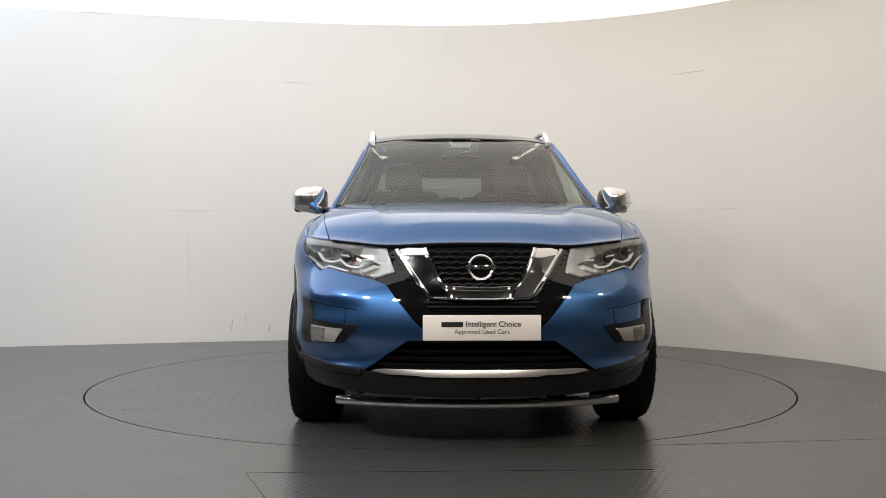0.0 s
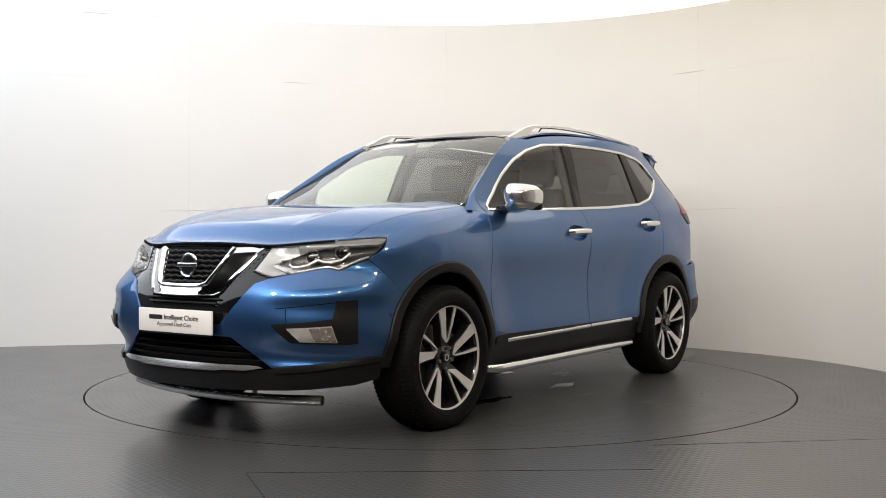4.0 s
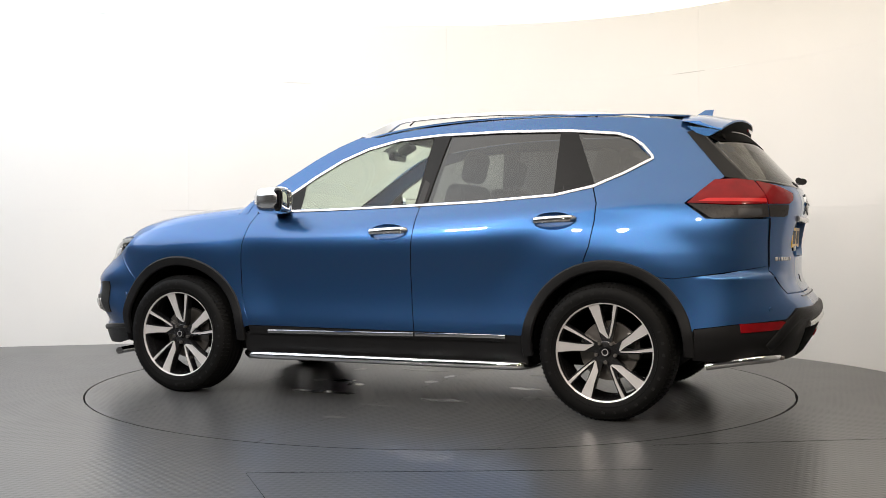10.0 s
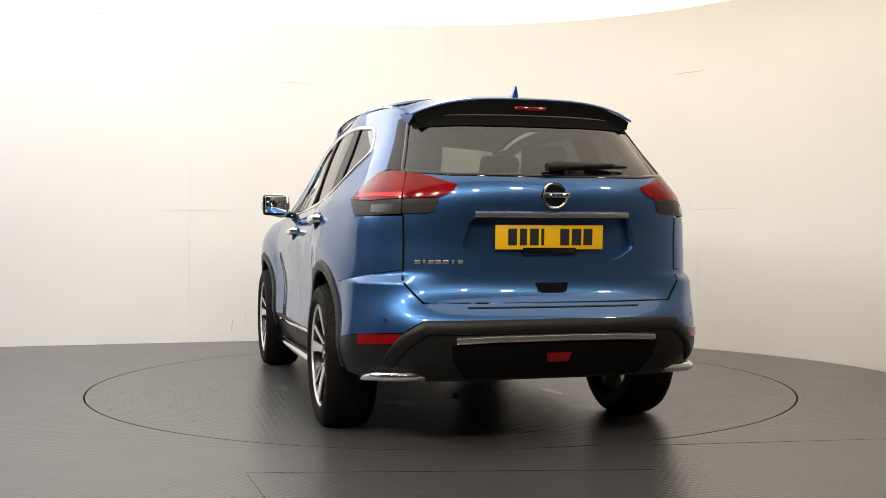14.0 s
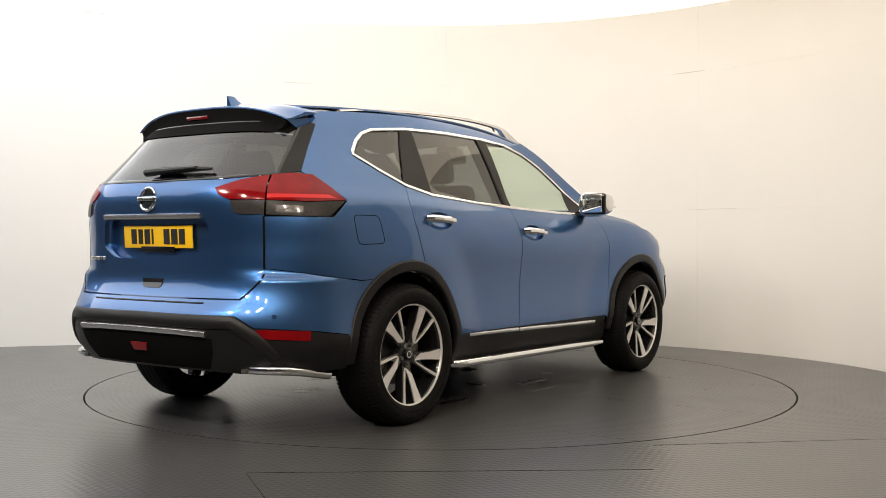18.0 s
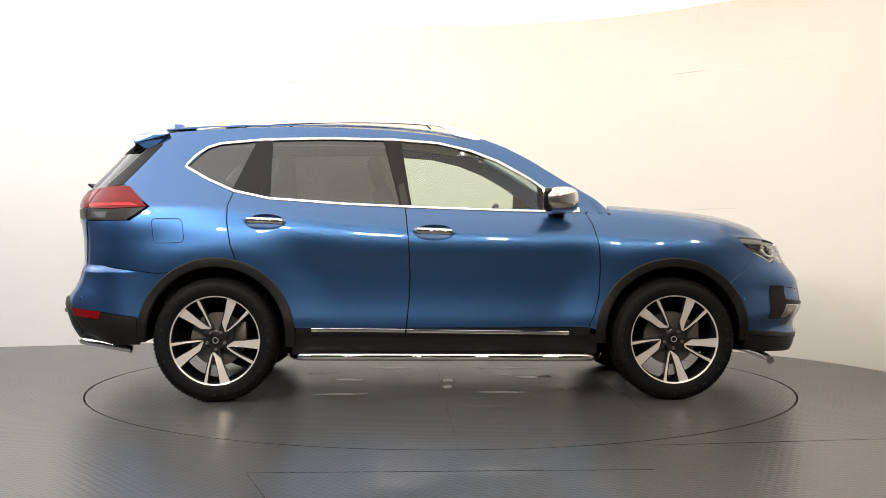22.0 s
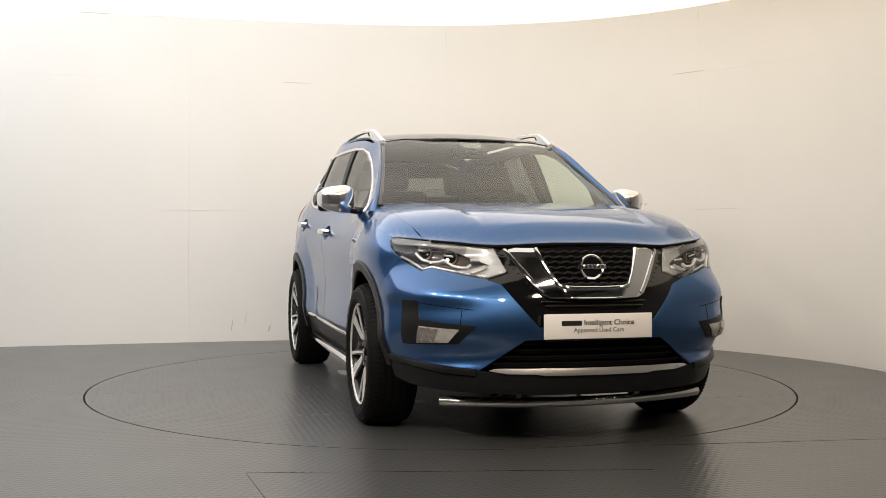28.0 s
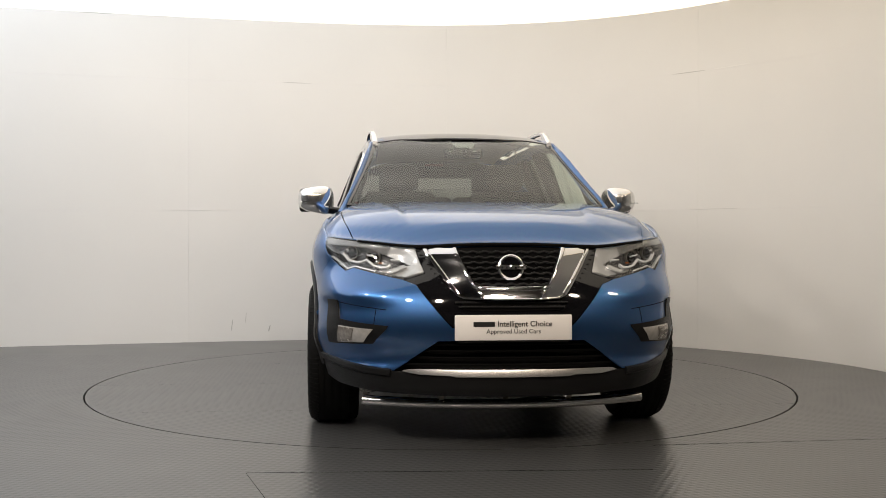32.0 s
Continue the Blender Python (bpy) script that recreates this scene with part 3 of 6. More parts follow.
def ends(x, z):
    """How far a point lies into the rounded nose (first) or tail (second), 1 at the very end."""
    a, b = nose_len(z), tail_len(z)
    return np.clip((x - (nose(z) - a)) / a, 0, 3), np.clip(((tail(z) + b) - x) / b, 0, 3)


def skin_y(x, z):
    f, r = ends(x, z)
    return width(x, z) * np.maximum(1 - f ** plan_round(z), 0) ** (1 / plan_round(z)) * np.maximum(1 - r ** ROUND_REAR, 0) ** (1 / ROUND_REAR)


def side(sgn):
    def f(x, z):
        return x, sgn * skin_y(x, z), z
    return f


corner_relief = spline((0.40, 0.0), (0.44, -0.001), (0.48, -0.005), (0.53, -0.006), (0.60, -0.008), (0.655, -0.007), (0.69, 0.005), (0.725, 0.009), (0.77, 0.006), (0.81, 0.001), (0.84, 0.0))


def radial(cx):
    """Surface by angle round an upright line at cx and by height."""
    def f(phi, z):
        phi, z = np.broadcast_arrays(np.asarray(phi, float), np.asarray(z, float))
        c, s_ = np.cos(phi), np.sin(phi)
        lo, hi = np.zeros_like(phi), np.full_like(phi, 2.2)
        for _ in range(38):
            m = (lo + hi) / 2
            x, y = cx + m * c, m * s_
            f, r = ends(x, z)
            n = plan_round(z) if cx > 0 else ROUND_REAR
            out = (f if cx > 0 else r) ** n + (np.abs(y) / width(x, z)) ** n > 1
            hi, lo = np.where(out, m, hi), np.where(out, lo, m)
        x, y = cx + lo * c, lo * s_
        if cx > 0:
            ay = np.abs(y)
            lo = lo + 0.010 * step(0.398, 0.362, z) * step(0.46, 0.60, ay) * step(0.895, 0.80, ay)
            x, y = cx + lo * c, lo * s_
            m = lo + corner_relief(np.clip(z, 0.40, 0.84)) * step(0.46, 0.70, np.abs(y)) * step(0.90, 0.83, np.abs(y))
            x, y = cx + m * c, m * s_
        else:
            g = 0.030 * step(0.80, 0.765, z) * step(0.30, 0.45, z) * step(-1.72, -1.98, x) * step(0.45, 0.66, np.abs(y))
            x, y = x + g * 0.55 * c, y + g * s_ / np.maximum(np.abs(s_), 0.3)
            x = x - rear_swell(z) * step(0.88, 0.42, np.abs(y))
        return x, y, z
    return f


FRONT, REAR = radial(1.0), radial(-1.0)


def fa(x, y):
    """Angle of a plan point for FRONT."""
    return math.atan2(y, x - 1.0)


def ra(x, y):
    """Angle of a plan point for REAR, measured past the tail."""
    t = math.atan2(y, x + 1.0)
    return t if t >= 0 else t + 2 * math.pi


def flank_line(p0, p1, n=6):
    """Points on the flank between two (x, z) places, with the flank's own width."""
    out = []
    for t in np.linspace(0, 1, n):
        x, z = p0[0] + (p1[0] - p0[0]) * t, p0[1] + (p1[1] - p0[1]) * t
        out.append((x, float(skin_y(x, z)), z))
    return out


def fpoly(pts):
    return [(fa(x, y), z) for x, y, z in pts]


def rpoly(pts):
    return [(ra(x, y), z) for x, y, z in pts]


def both(pts):
    """A half outline with y >= 0, closed by its mirror."""
    return pts + [(x, -y, z) for x, y, z in reversed(pts) if abs(y) > 1e-6]


def flipy(pts):
    return [(x, -y, z) for x, y, z in pts]


bonnet_mid = spline((2.16, 0.945), (2.08, 1.005), (1.95, 1.055), (1.75, 1.098), (1.45, 1.135), (1.15, 1.160), (0.9, 1.178))
bonnet_rim = spline((2.2, 0.80), (2.0, 0.905), (1.85, 0.968), (1.6, 1.040), (1.3, 1.095), (0.95, 1.135), (0.8, 1.15))


lip_x = spline((0.0, 2.156), (0.25, 2.143), (0.43, 2.108), (0.572, 2.040), (0.705, 1.940), (0.80, 1.815), (0.835, 1.745))
lip_z = spline((0.0, 0.943), (0.25, 0.939), (0.43, 0.932), (0.572, 0.944), (0.705, 0.958), (0.80, 0.970), (0.84, 0.973))


def bonnet(x, y):
    x, y = np.asarray(x, float), np.asarray(y, float)
    r = bonnet_rim(x)
    ye = np.maximum(skin_y(np.minimum(x, 1.98), r), 0.45)
    q = np.abs(y) / ye
    z = bonnet_mid(x) - (bonnet_mid(x) - r) * np.clip(q, 0, 1.3) ** 3.2
    yr = 0.56 - 0.13 * (x - 1.0)
    z = z + 0.016 * step(-0.028, 0.028, np.abs(y) - yr) * (1 - np.clip(q, 0, 1) ** 4) * step(2.15, 1.7, x)
    z = z - 0.030 * np.clip((q - 0.90) / 0.10, 0, 1.3) ** 2
    # the lip turns down to the grille and the headlights
    ay = np.minimum(np.abs(y), 0.82)
    near = step(0.15, 0.0, lip_x(ay) - x) ** 1.3
    return x, y, z + (lip_z(ay) - z) * near


roof_mid = spline((0.30, 1.585), (0.05, 1.640), (-0.3, 1.682), (-0.8, 1.700), (-1.3, 1.692), (-1.75, 1.662), (-2.2, 1.605))


def roof_z(x, y):
    x, y = np.asarray(x, float), np.asarray(y, float)
    return x, y, roof_mid(x) - 0.040 * (np.abs(y) / 0.58) ** 2.2


screen_x = spline((1.10, 1.135), (1.17, 1.035), (1.30, 0.80), (1.43, 0.56), (1.56, 0.30), (1.64, 0.10))


def screen(y, z):
    y, z = np.asarray(y, float), np.asarray(z, float)
    return screen_x(z) - 0.20 * y * y, y, z


# side outlines as (x, z)
def cant(x):
    """Height where the roof side begins."""
    return roof_mid(x) - 0.062


LINE_TOP = [(0.80, 1.140), (0.67, 1.215), (0.50, 1.332), (0.33, 1.428), (0.16, 1.495), (-0.04, 1.542), (-0.31, 1.562), (-0.69, 1.566), (-1.10, 1.557), (-1.36, 1.534), (-1.44, 1.508)]
LINE_LOW = [(-1.56, 1.388), (-1.42, 1.310), (-1.26, 1.240), (-1.05, 1.195), (-0.60, 1.163), (-0.10, 1.143), (0.40, 1.126), (0.86, 1.118)]
ARCH_R = 0.462


def arch(cx, a0, a1, r=ARCH_R, n=24, cz=0.385):
    return [(cx + r * math.cos(radians(a)), cz + r * math.sin(radians(a))) for a in np.linspace(a0, a1, n)]


def z_at(line, x):
    l = sorted(line)
    return float(np.interp(x, [p[0] for p in l], [p[1] for p in l]))


def cup_outline(hx, hz):
    """The oval dished cup behind a door handle."""
    return [(hx + 0.116 * math.cos(a), hz - 0.006 + 0.048 * math.sin(a)) for a in np.linspace(0, 2 * math.pi, 40, endpoint=False)]


def car():
    root = empty("car")
    tagged(root, "blue metallic family SUV with chrome trim standing on the turntable", "car")
    fx, rx = 1.3525, -1.3525
    for sg in (1, -1):
        S, fl = side(sg), sg > 0
        # doors
        low = 0.432
        # outlines run anticlockwise seen from the left
        front_line = [(0.905, 0.62), (0.912, 0.78), (0.905, 0.92), (0.870, 1.05), (0.838, 1.112)]
        b_line = [(-0.243, 1.140), (-0.225, 0.95), (-0.215, 0.75), (-0.222, 0.58), (-0.238, low)]
        g = 0.0034
        fd = [(-0.238 + g, low), (0.846, low), (0.882, 0.52)] + front_line + [(x, z) for x, z in reversed(LINE_LOW) if -0.2 < x < 0.8] + [(x + g, z) for x, z in b_line[:-1]]
        d1 = panel("front_door", fd, S, PAINT, root, flip=fl, holes=[cup_outline(-0.072, 1.000)])
        c_line = [(-1.258, 1.236), (-1.288, 1.15), (-1.285, 1.05), (-1.262, 0.92), (-1.232, 0.838)]
        rd = [(x - g, z) for x, z in reversed(b_line)] + [(x, z) for x, z in reversed(LINE_LOW) if -1.25 < x < -0.3] + c_line + [p for p in arch(rx, 75, 8, 0.456)] + [(-0.885, low)]
        d2 = panel("rear_door", rd, S, PAINT, root, flip=fl, holes=[cup_outline(-1.065, 1.060)])
        # dark strips sunk behind the shut lines, standing in for their shade
        for ln, hold in ((front_line, d1), (b_line, d1), (c_line + arch(rx, 75.5, 74.5, 0.456, 2), d2)):
            strip("shut_line_shade", ln, S, 0.034, 0.002, DARK, hold, lift=-0.007, flip=fl)
        # front wing
        wing = [(0.85, low), (0.887, 0.52)] + [(x + 2 * g, z) for x, z in front_line] + [(0.87, 1.108), (0.95, 1.104), (1.3, 1.065), (1.6, 1.010), (1.70, 0.985), (1.748, 0.972), (1.79, 0.92), (1.866, 0.864)] + [p for p in arch(fx, 42, 176, 0.456)]
        panel("front_wing", wing, S, PAINT, root, flip=fl)
        # body side: pillars, roof rail and rear quarter
        opening = LINE_TOP + LINE_LOW
        top = [(x, float(cant(x))) for x in np.linspace(0.1, -1.70, 26)]
        outer = [(0.86, 1.130), (0.875, 1.200), (0.69, 1.322), (0.515, 1.437), (0.375, 1.518), (0.25, 1.568)] + top + [(-1.72, 1.60), (-1.757, 1.535), (-1.85, 1.41), (-1.935, 1.285), (-1.90, 1.268), (-1.748, 1.146), (-1.86, 1.062), (-2.165, 1.062), (-2.17, 0.823), (-2.05, 0.803), (-1.95, 0.787), (-1.70, 0.755)] + [p for p in arch(rx, 124, 76.5, 0.456)] + [(x - 2 * g, z) for x, z in reversed(c_line)]
        outer = outer + [(x, z - 0.004) for x, z in LINE_LOW if -1.2 < x < 0.8] + [(0.84, 1.114)]
        inner = [(x, z) for x, z in LINE_TOP] + [(x, z) for x, z in LINE_LOW[:3]] + [(x, z + 0.010) for x, z in LINE_LOW[2:7]]
        panel("body_side", outer, S, PAINT, root, flip=fl, holes=[inner], depth=0.012)
        panel("pillar_foot", [(0.848, 1.098), (0.985, 1.092), (0.958, 1.132), (0.876, 1.202)], S, PAINT, root, flip=fl, depth=0, lift=-0.003)
        # side glass and posts, set in behind the frame
        zt, zl = (lambda x: z_at(LINE_TOP, x) - 0.006), (lambda x: z_at(LINE_LOW, x) + 0.004)
        def span(x0t, x0b, x1t, x1b):
            """An outline between the window lines, from x0 back to x1, at top and bottom."""
            t = [(x, zt(x)) for x in np.linspace(x1t, x0t, 14)]
            b = [(x, zl(x)) for x in np.linspace(x0b, x1b, 14)]
            return b + t
        gl = (("front_window", [(x, zl(x)) for x in np.linspace(0.56, -0.205, 14)] + [(x, zt(x)) for x in np.linspace(-0.270, 0.56, 16)], GLASS),
              ("rear_window", span(-0.375, -0.275, -1.045, -1.045), PRIVACY),
              ("quarter_window", [(x, zl(x)) for x in np.linspace(-1.27, -1.53, 6)] + [(-1.545, 1.395)] + [(x, zt(x)) for x in np.linspace(-1.44, -1.14, 8)], PRIVACY))
        for nm, o, m_ in gl:
            w = panel(nm, o, S, m_, root, flip=fl, depth=0, lift=-0.006)
            w.visible_shadow = False
        posts = (("pillar_trim", span(-0.270, -0.205, -0.375, -0.275)), ("pillar_trim", span(-1.045, -1.045, -1.14, -1.27)),
                 ("mirror_base_trim", [(x, zl(x)) for x in np.linspace(0.78, 0.56, 5)] + [(x, zt(x)) for x in np.linspace(0.56, 0.78, 6)]))
        for nm, o in posts:
            panel(nm, o, S, BLACK, root, flip=fl, depth=0.004, lift=0.002)
        # chrome surround
        ring = LINE_TOP + [(-1.50, 1.465), (-1.555, 1.405)] + LINE_LOW[:-1] + [(0.80, 1.120)]
        strip("window_chrome", ring, S, 0.019, 0.006, CHROME, root, "bright chrome window surround", closed=True, flip=fl)
        # lower mouldings and sill
        panel("door_moulding", [(0.86, low - 0.004), (-0.236, low - 0.004), (-0.241, 0.388), (0.85, 0.380)][::-1], S, BLACK, d1, flip=fl, lift=0.0, depth=0.03)
        panel("door_moulding", [(-0.242, low - 0.004), (-0.885, low - 0.004), (-0.890, 0.395), (-0.245, 0.388)][::-1], S, BLACK, d2, flip=fl, depth=0.03)
        strip("chrome_strip", [(0.73, 0.396), (-0.236, 0.412)], S, 0.022, 0.007, CHROME, d1, "chrome strip", lift=0.001, flip=fl)
        strip("chrome_strip", [(-0.246, 0.413), (-0.795, 0.421)], S, 0.022, 0.007, CHROME, d2, "chrome strip", lift=0.001, flip=fl)
        panel("sill", [(0.90, 0.378), (-0.91, 0.392), (-0.91, 0.25), (0.90, 0.25)][::-1], S, BLACK, root, flip=fl, lift=-0.012, depth=0.05)
        # wheel arch mouldings
        for cx in (fx, rx):
            strip("arch_moulding", arch(cx, -4 if cx > 0 else -8, 186 if cx > 0 else 184, 0.434, 60), S, 0.058, 0.013, BLACK, root, "black plastic wheel arch moulding", flip=fl)
            bm = bmesh.new()
            rows = []
            for a in np.linspace(radians(-4), radians(184), 40):
                rows.append([bm.verts.new((cx + 0.405 * math.cos(a), sg * yy, 0.385 + 0.405 * math.sin(a))) for yy in (0.86, 0.50)])
            for a, b in zip(rows, rows[1:]):
                bm.faces.new((a[0], a[1], b[1], b[0]))
            c0 = bm.faces.new([r[1] for r in rows])
            part("arch_liner", bm, DARK, root)
        # door handles
        for d, hx, hz in ((d1, -0.072, 1.000), (d2, -1.065, 1.060)):
            def bowl(x, z, hx=hx, hz=hz):
                q = np.clip(1 - ((x - hx) / 0.116) ** 2 - ((z - hz + 0.006) / 0.048) ** 2, 0, 1)
                return x, sg * (skin_y(x, z) - 0.034 * q ** 0.7), z
            panel("handle_cup", cup_outline(hx, hz), bowl, PAINT, d, flip=fl, depth=0, res=0.008)
            yy = float(skin_y(hx, hz))
            y0, y1 = float(skin_y(hx + 0.115, hz)), float(skin_y(hx - 0.115, hz + 0.005))
            pts = [(hx + 0.108, sg * (y0 - 0.002), hz - 0.004), (hx + 0.092, sg * (y0 + 0.022), hz - 0.003), (hx + 0.03, sg * (yy + 0.037), hz + 0.001), (hx - 0.04, sg * (yy + 0.037), hz + 0.004), (hx - 0.095, sg * (y1 + 0.026), hz + 0.006), (hx - 0.112, sg * (y1 + 0.0), hz + 0.006)]
            part("handle", tube(pts, [0.018, 0.0215, 0.020, 0.020, 0.0215, 0.018], 14), CHROME, d, "chrome handle")
        # side step bar
        by = sg * 0.865
        pts = [(0.93, by - sg * 0.16, 0.262), (0.90, by - sg * 0.05, 0.255), (0.86, by - sg * 0.01, 0.252), (0.80, by, 0.252), (-0.80, by, 0.262), (-0.86, by - sg * 0.01, 0.262), (-0.90, by - sg * 0.05, 0.265), (-0.93, by - sg * 0.16, 0.270)]
        part("side_step_bar", tube(pts, 0.024, 18), CHROME, root, "polished steel side step bar")
        # mirrors
        mirror(root, sg)
        # roof rail
        ry = 0.578
        rail_top = spline((0.255, 1.578), (0.16, 1.613), (0.06, 1.652), (-0.09, 1.677), (-0.50, 1.692), (-0.85, 1.686), (-1.20, 1.668), (-1.36, 1.652), (-1.52, 1.632))
        bm = bmesh.new()
        rows = []
        for x in np.linspace(0.255, -1.52, 54):
            yy = ry - 0.02 * ((x + 0.6) / 0.9) ** 2
            zt_ = float(rail_top(x))
            base = float(roof_z(x, yy)[2]) - 0.01
            solid = max(0.0, min(1.0, max((x + 0.02) / 0.10, (-1.22 - x) / 0.08)))
            zb_ = (zt_ - 0.020) * (1 - solid) + min(base, zt_ - 0.012) * solid
            rows.append([bm.verts.new((x, sg * (yy + a), z)) for a, z in ((-0.016, zb_), (-0.014, zt_ - 0.005), (-0.006, zt_), (0.006, zt_), (0.014, zt_ - 0.005), (0.017, zb_))])
        for a, b in zip(rows, rows[1:]):
            for k in range(6):
                bm.faces.new((a[k], a[(k + 1) % 6], b[(k + 1) % 6], b[k]))
        bm.faces.new(rows[0])
        bm.faces.new(rows[-1])
        bmesh.ops.recalc_face_normals(bm, faces=bm.faces)
        rail = part("roof_rail", bm, SATIN, root, "silver roof rail")
        # dark tube along the lower edge of the rail's open span
        pts = []
        for x in np.linspace(-0.085, -1.245, 40):
            e = max(0.0, (x + 0.115) / 0.03, (-1.215 - x) / 0.03)
            pts.append((x, sg * (ry - 0.02 * ((x + 0.6) / 0.9) ** 2 + 0.012), float(rail_top(x)) - 0.020 - 0.024 * e))
        part("rail_dark_edge", tube(pts, 0.0045, 8), DARK, rail, "dark lower edge of the rail")
        # wheels
        for cx in (fx, rx):
            wheel(root, cx, sg)
    top_parts(root)
    front_end(root)
    rear_end(root)
    cabin(root)
    return root


def mirror(root, sg):
    m = empty("door_mirror", root)
    bm = bmesh.new()
    bmesh.ops.create_uvsphere(bm, u_segments=32, v_segments=20, radius=1)
    for v in bm.verts:
        x, y, z = v.co
        sx = abs(x) ** 0.6 * (1 if x > 0 else -1)
        sy = abs(y) ** 0.55 * (1 if y > 0 else -1)
        sz = abs(z) ** 0.65 * (1 if z > 0 else -1)
        px = sx * (0.118 if sx > 0 else 0.055)
        v.co = (0.66 + px - 0.05 * sy * sy, sg * (0.922 - 0.008 * (sg > 0) + sy * (0.106 - 0.010 * (sg > 0))), 1.188 + sz * (0.078 - 0.016 * sy) + 0.004 * sy)
    hi, lo = bm.copy(), bm.copy()
    bm.free()
    geom = hi.verts[:] + hi.edges[:] + hi.faces[:]
    cut = dict(plane_co=(0.66, 0, 1.140), plane_no=(-0.12, 0, 1))
    bmesh.ops.bisect_plane(hi, geom=geom, clear_inner=True, **cut)
    bmesh.ops.bisect_plane(lo, geom=lo.verts[:] + lo.edges[:] + lo.faces[:], clear_outer=True, **cut)
    part("cap", hi, MIRRORCAP, m, "chrome mirror cap")
    part("lower_shell", lo, MIRRORCAP, m, "silver lower mirror shell")
    part("mirror_arm", box((0.10, 0.16, 0.045), (0.665, sg * 0.845, 1.128), 0.018, 3, Matrix.Rotation(radians(8) * sg, 4, "X")), GLOSS, m)
    tilt = Matrix.Rotation(sg * 0.20, 4, "Z")
    part("mirror_back", box((0.050, 0.20 - 0.020 * (sg > 0), 0.142), (0.602, sg * (0.923 - 0.008 * (sg > 0)), 1.188), 0.022, 4, tilt), GLOSS, m, "black mirror housing")
    part("mirror_glass", box((0.006, 0.172 - 0.020 * (sg > 0), 0.118), (0.575, sg * (0.922 - 0.008 * (sg > 0)), 1.190), 0.0028, 2, tilt), MIRROR, m, "mirror glass")
    part("indicator", box((0.012, 0.12, 0.010), (0.760, sg * 0.945, 1.172), 0.004), LENS, m)


def wheel(root, cx, sg):
    w = empty("wheel", root)
    w.location = (cx, sg * 0.803, 0.362)
    if sg < 0:
        w.rotation_euler = (0, 0, math.pi)
    # local y points outwards
    R, b = 0.362, 0.128
    prof = [(0.262, -b + 0.012), (0.30, -b), (0.335, -b + 0.004), (0.352, -b + 0.022), (0.3605, -b + 0.045), (R, 0), (0.3605, b - 0.045), (0.352, b - 0.022), (0.335, b - 0.004), (0.312, b + 0.002), (0.285, b - 0.002), (0.262, b - 0.012), (0.255, b - 0.03), (0.255, -b + 0.03)]
    tyre = part("tyre", lathe(prof, 96, closed=True), RUBBER, w, "black rubber tyre")
    part("sidewall_rib", lathe([(0.283, b - 0.002), (0.284, b + 0.0005), (0.287, b + 0.0005), (0.288, b - 0.001)], 96), RUBBER, tyre)
    for k in range(22):
        a = 2 * math.pi * (k if k < 11 else k + 5) / 32
        part("sidewall_mark", box((0.016 if k % 3 else 0.010, 0.002, 0.015), (0.314 * math.sin(a), b + 0.0012, 0.314 * math.cos(a)), 0, turn=Matrix.Rotation(a, 4, "Y")), SIDEMARK, tyre, smooth=False)
    # tread blocks at both shoulders and grooves between the ribs
    bm = bmesh.new()
    for k in range(88):
        for s_, off in ((1, 0.0), (-1, 0.5)):
            a = 2 * math.pi * (k + off) / 88
            t = Matrix.Rotation(-a, 4, "Y")
            box((0.006, 0.046, 0.009), t @ Vector((0.3545, s_ * (b - 0.032), 0)), 0, turn=t @ Matrix.Rotation(s_ * 0.45, 4, "Z"), bm=bm)
    tagged(part("tread", bm, RUBBER, tyre, smooth=False), kind="stuff")
    bm = bmesh.new()
    for y0 in (-0.058, -0.02, 0.02, 0.058):
        lathe([(0.3635, y0 - 0.014), (0.3645, y0 - 0.010), (0.3645, y0 + 0.010), (0.3635, y0 + 0.014)], 72, bm=bm)
    part("tread_ribs", bm, RUBBER, tyre)
    rim = part("rim", lathe([(0.268, 0.098), (0.266, 0.110), (0.260, 0.112), (0.254, 0.106), (0.248, 0.088), (0.240, 0.02), (0.238, -0.09), (0.262, -0.105)], 96), RIMBLACK, w)
    part("rim_lip", lathe([(0.2685, 0.100), (0.2675, 0.1135), (0.263, 0.1155), (0.2555, 0.1125), (0.2535, 0.106)], 96), ALLOY, rim, "machined silver rim edge")
    disc = part("brake_disc", lathe([(0.0, 0.0), (0.158, 0.0), (0.16, -0.006), (0.16, -0.022), (0.0, -0.024)], 64), STEEL, w, "worn steel brake disc")
    part("brake_caliper", box((0.075, 0.07, 0.15), (-0.135, -0.01, 0.03), 0.015), STEEL, w)
    part("hub", cyl(0.066, 0.058, 0.05, (0, 0.050, 0), Matrix.Rotation(radians(-90), 4, "X"), 40, 0.006), RIMBLACK, w)
    part("hub_cap", cyl(0.030, 0.027, 0.012, (0, 0.086, 0), Matrix.Rotation(radians(-90), 4, "X"), 32, 0.003), GLOSS, w)
    part("cap_badge", lathe([(0.014, 0.0925), (0.014, 0.0935), (0.018, 0.0935), (0.018, 0.0925)], 24, closed=True), SATIN, w)
    for k in range(5):
        a = 2 * math.pi * (k + 0.5) / 5
        part("wheel_nut", cyl(0.0105, 0.0095, 0.02, (0.054 * math.sin(a), 0.080, 0.054 * math.cos(a)), Matrix.Rotation(radians(-90), 4, "X"), 6), STEEL, w)
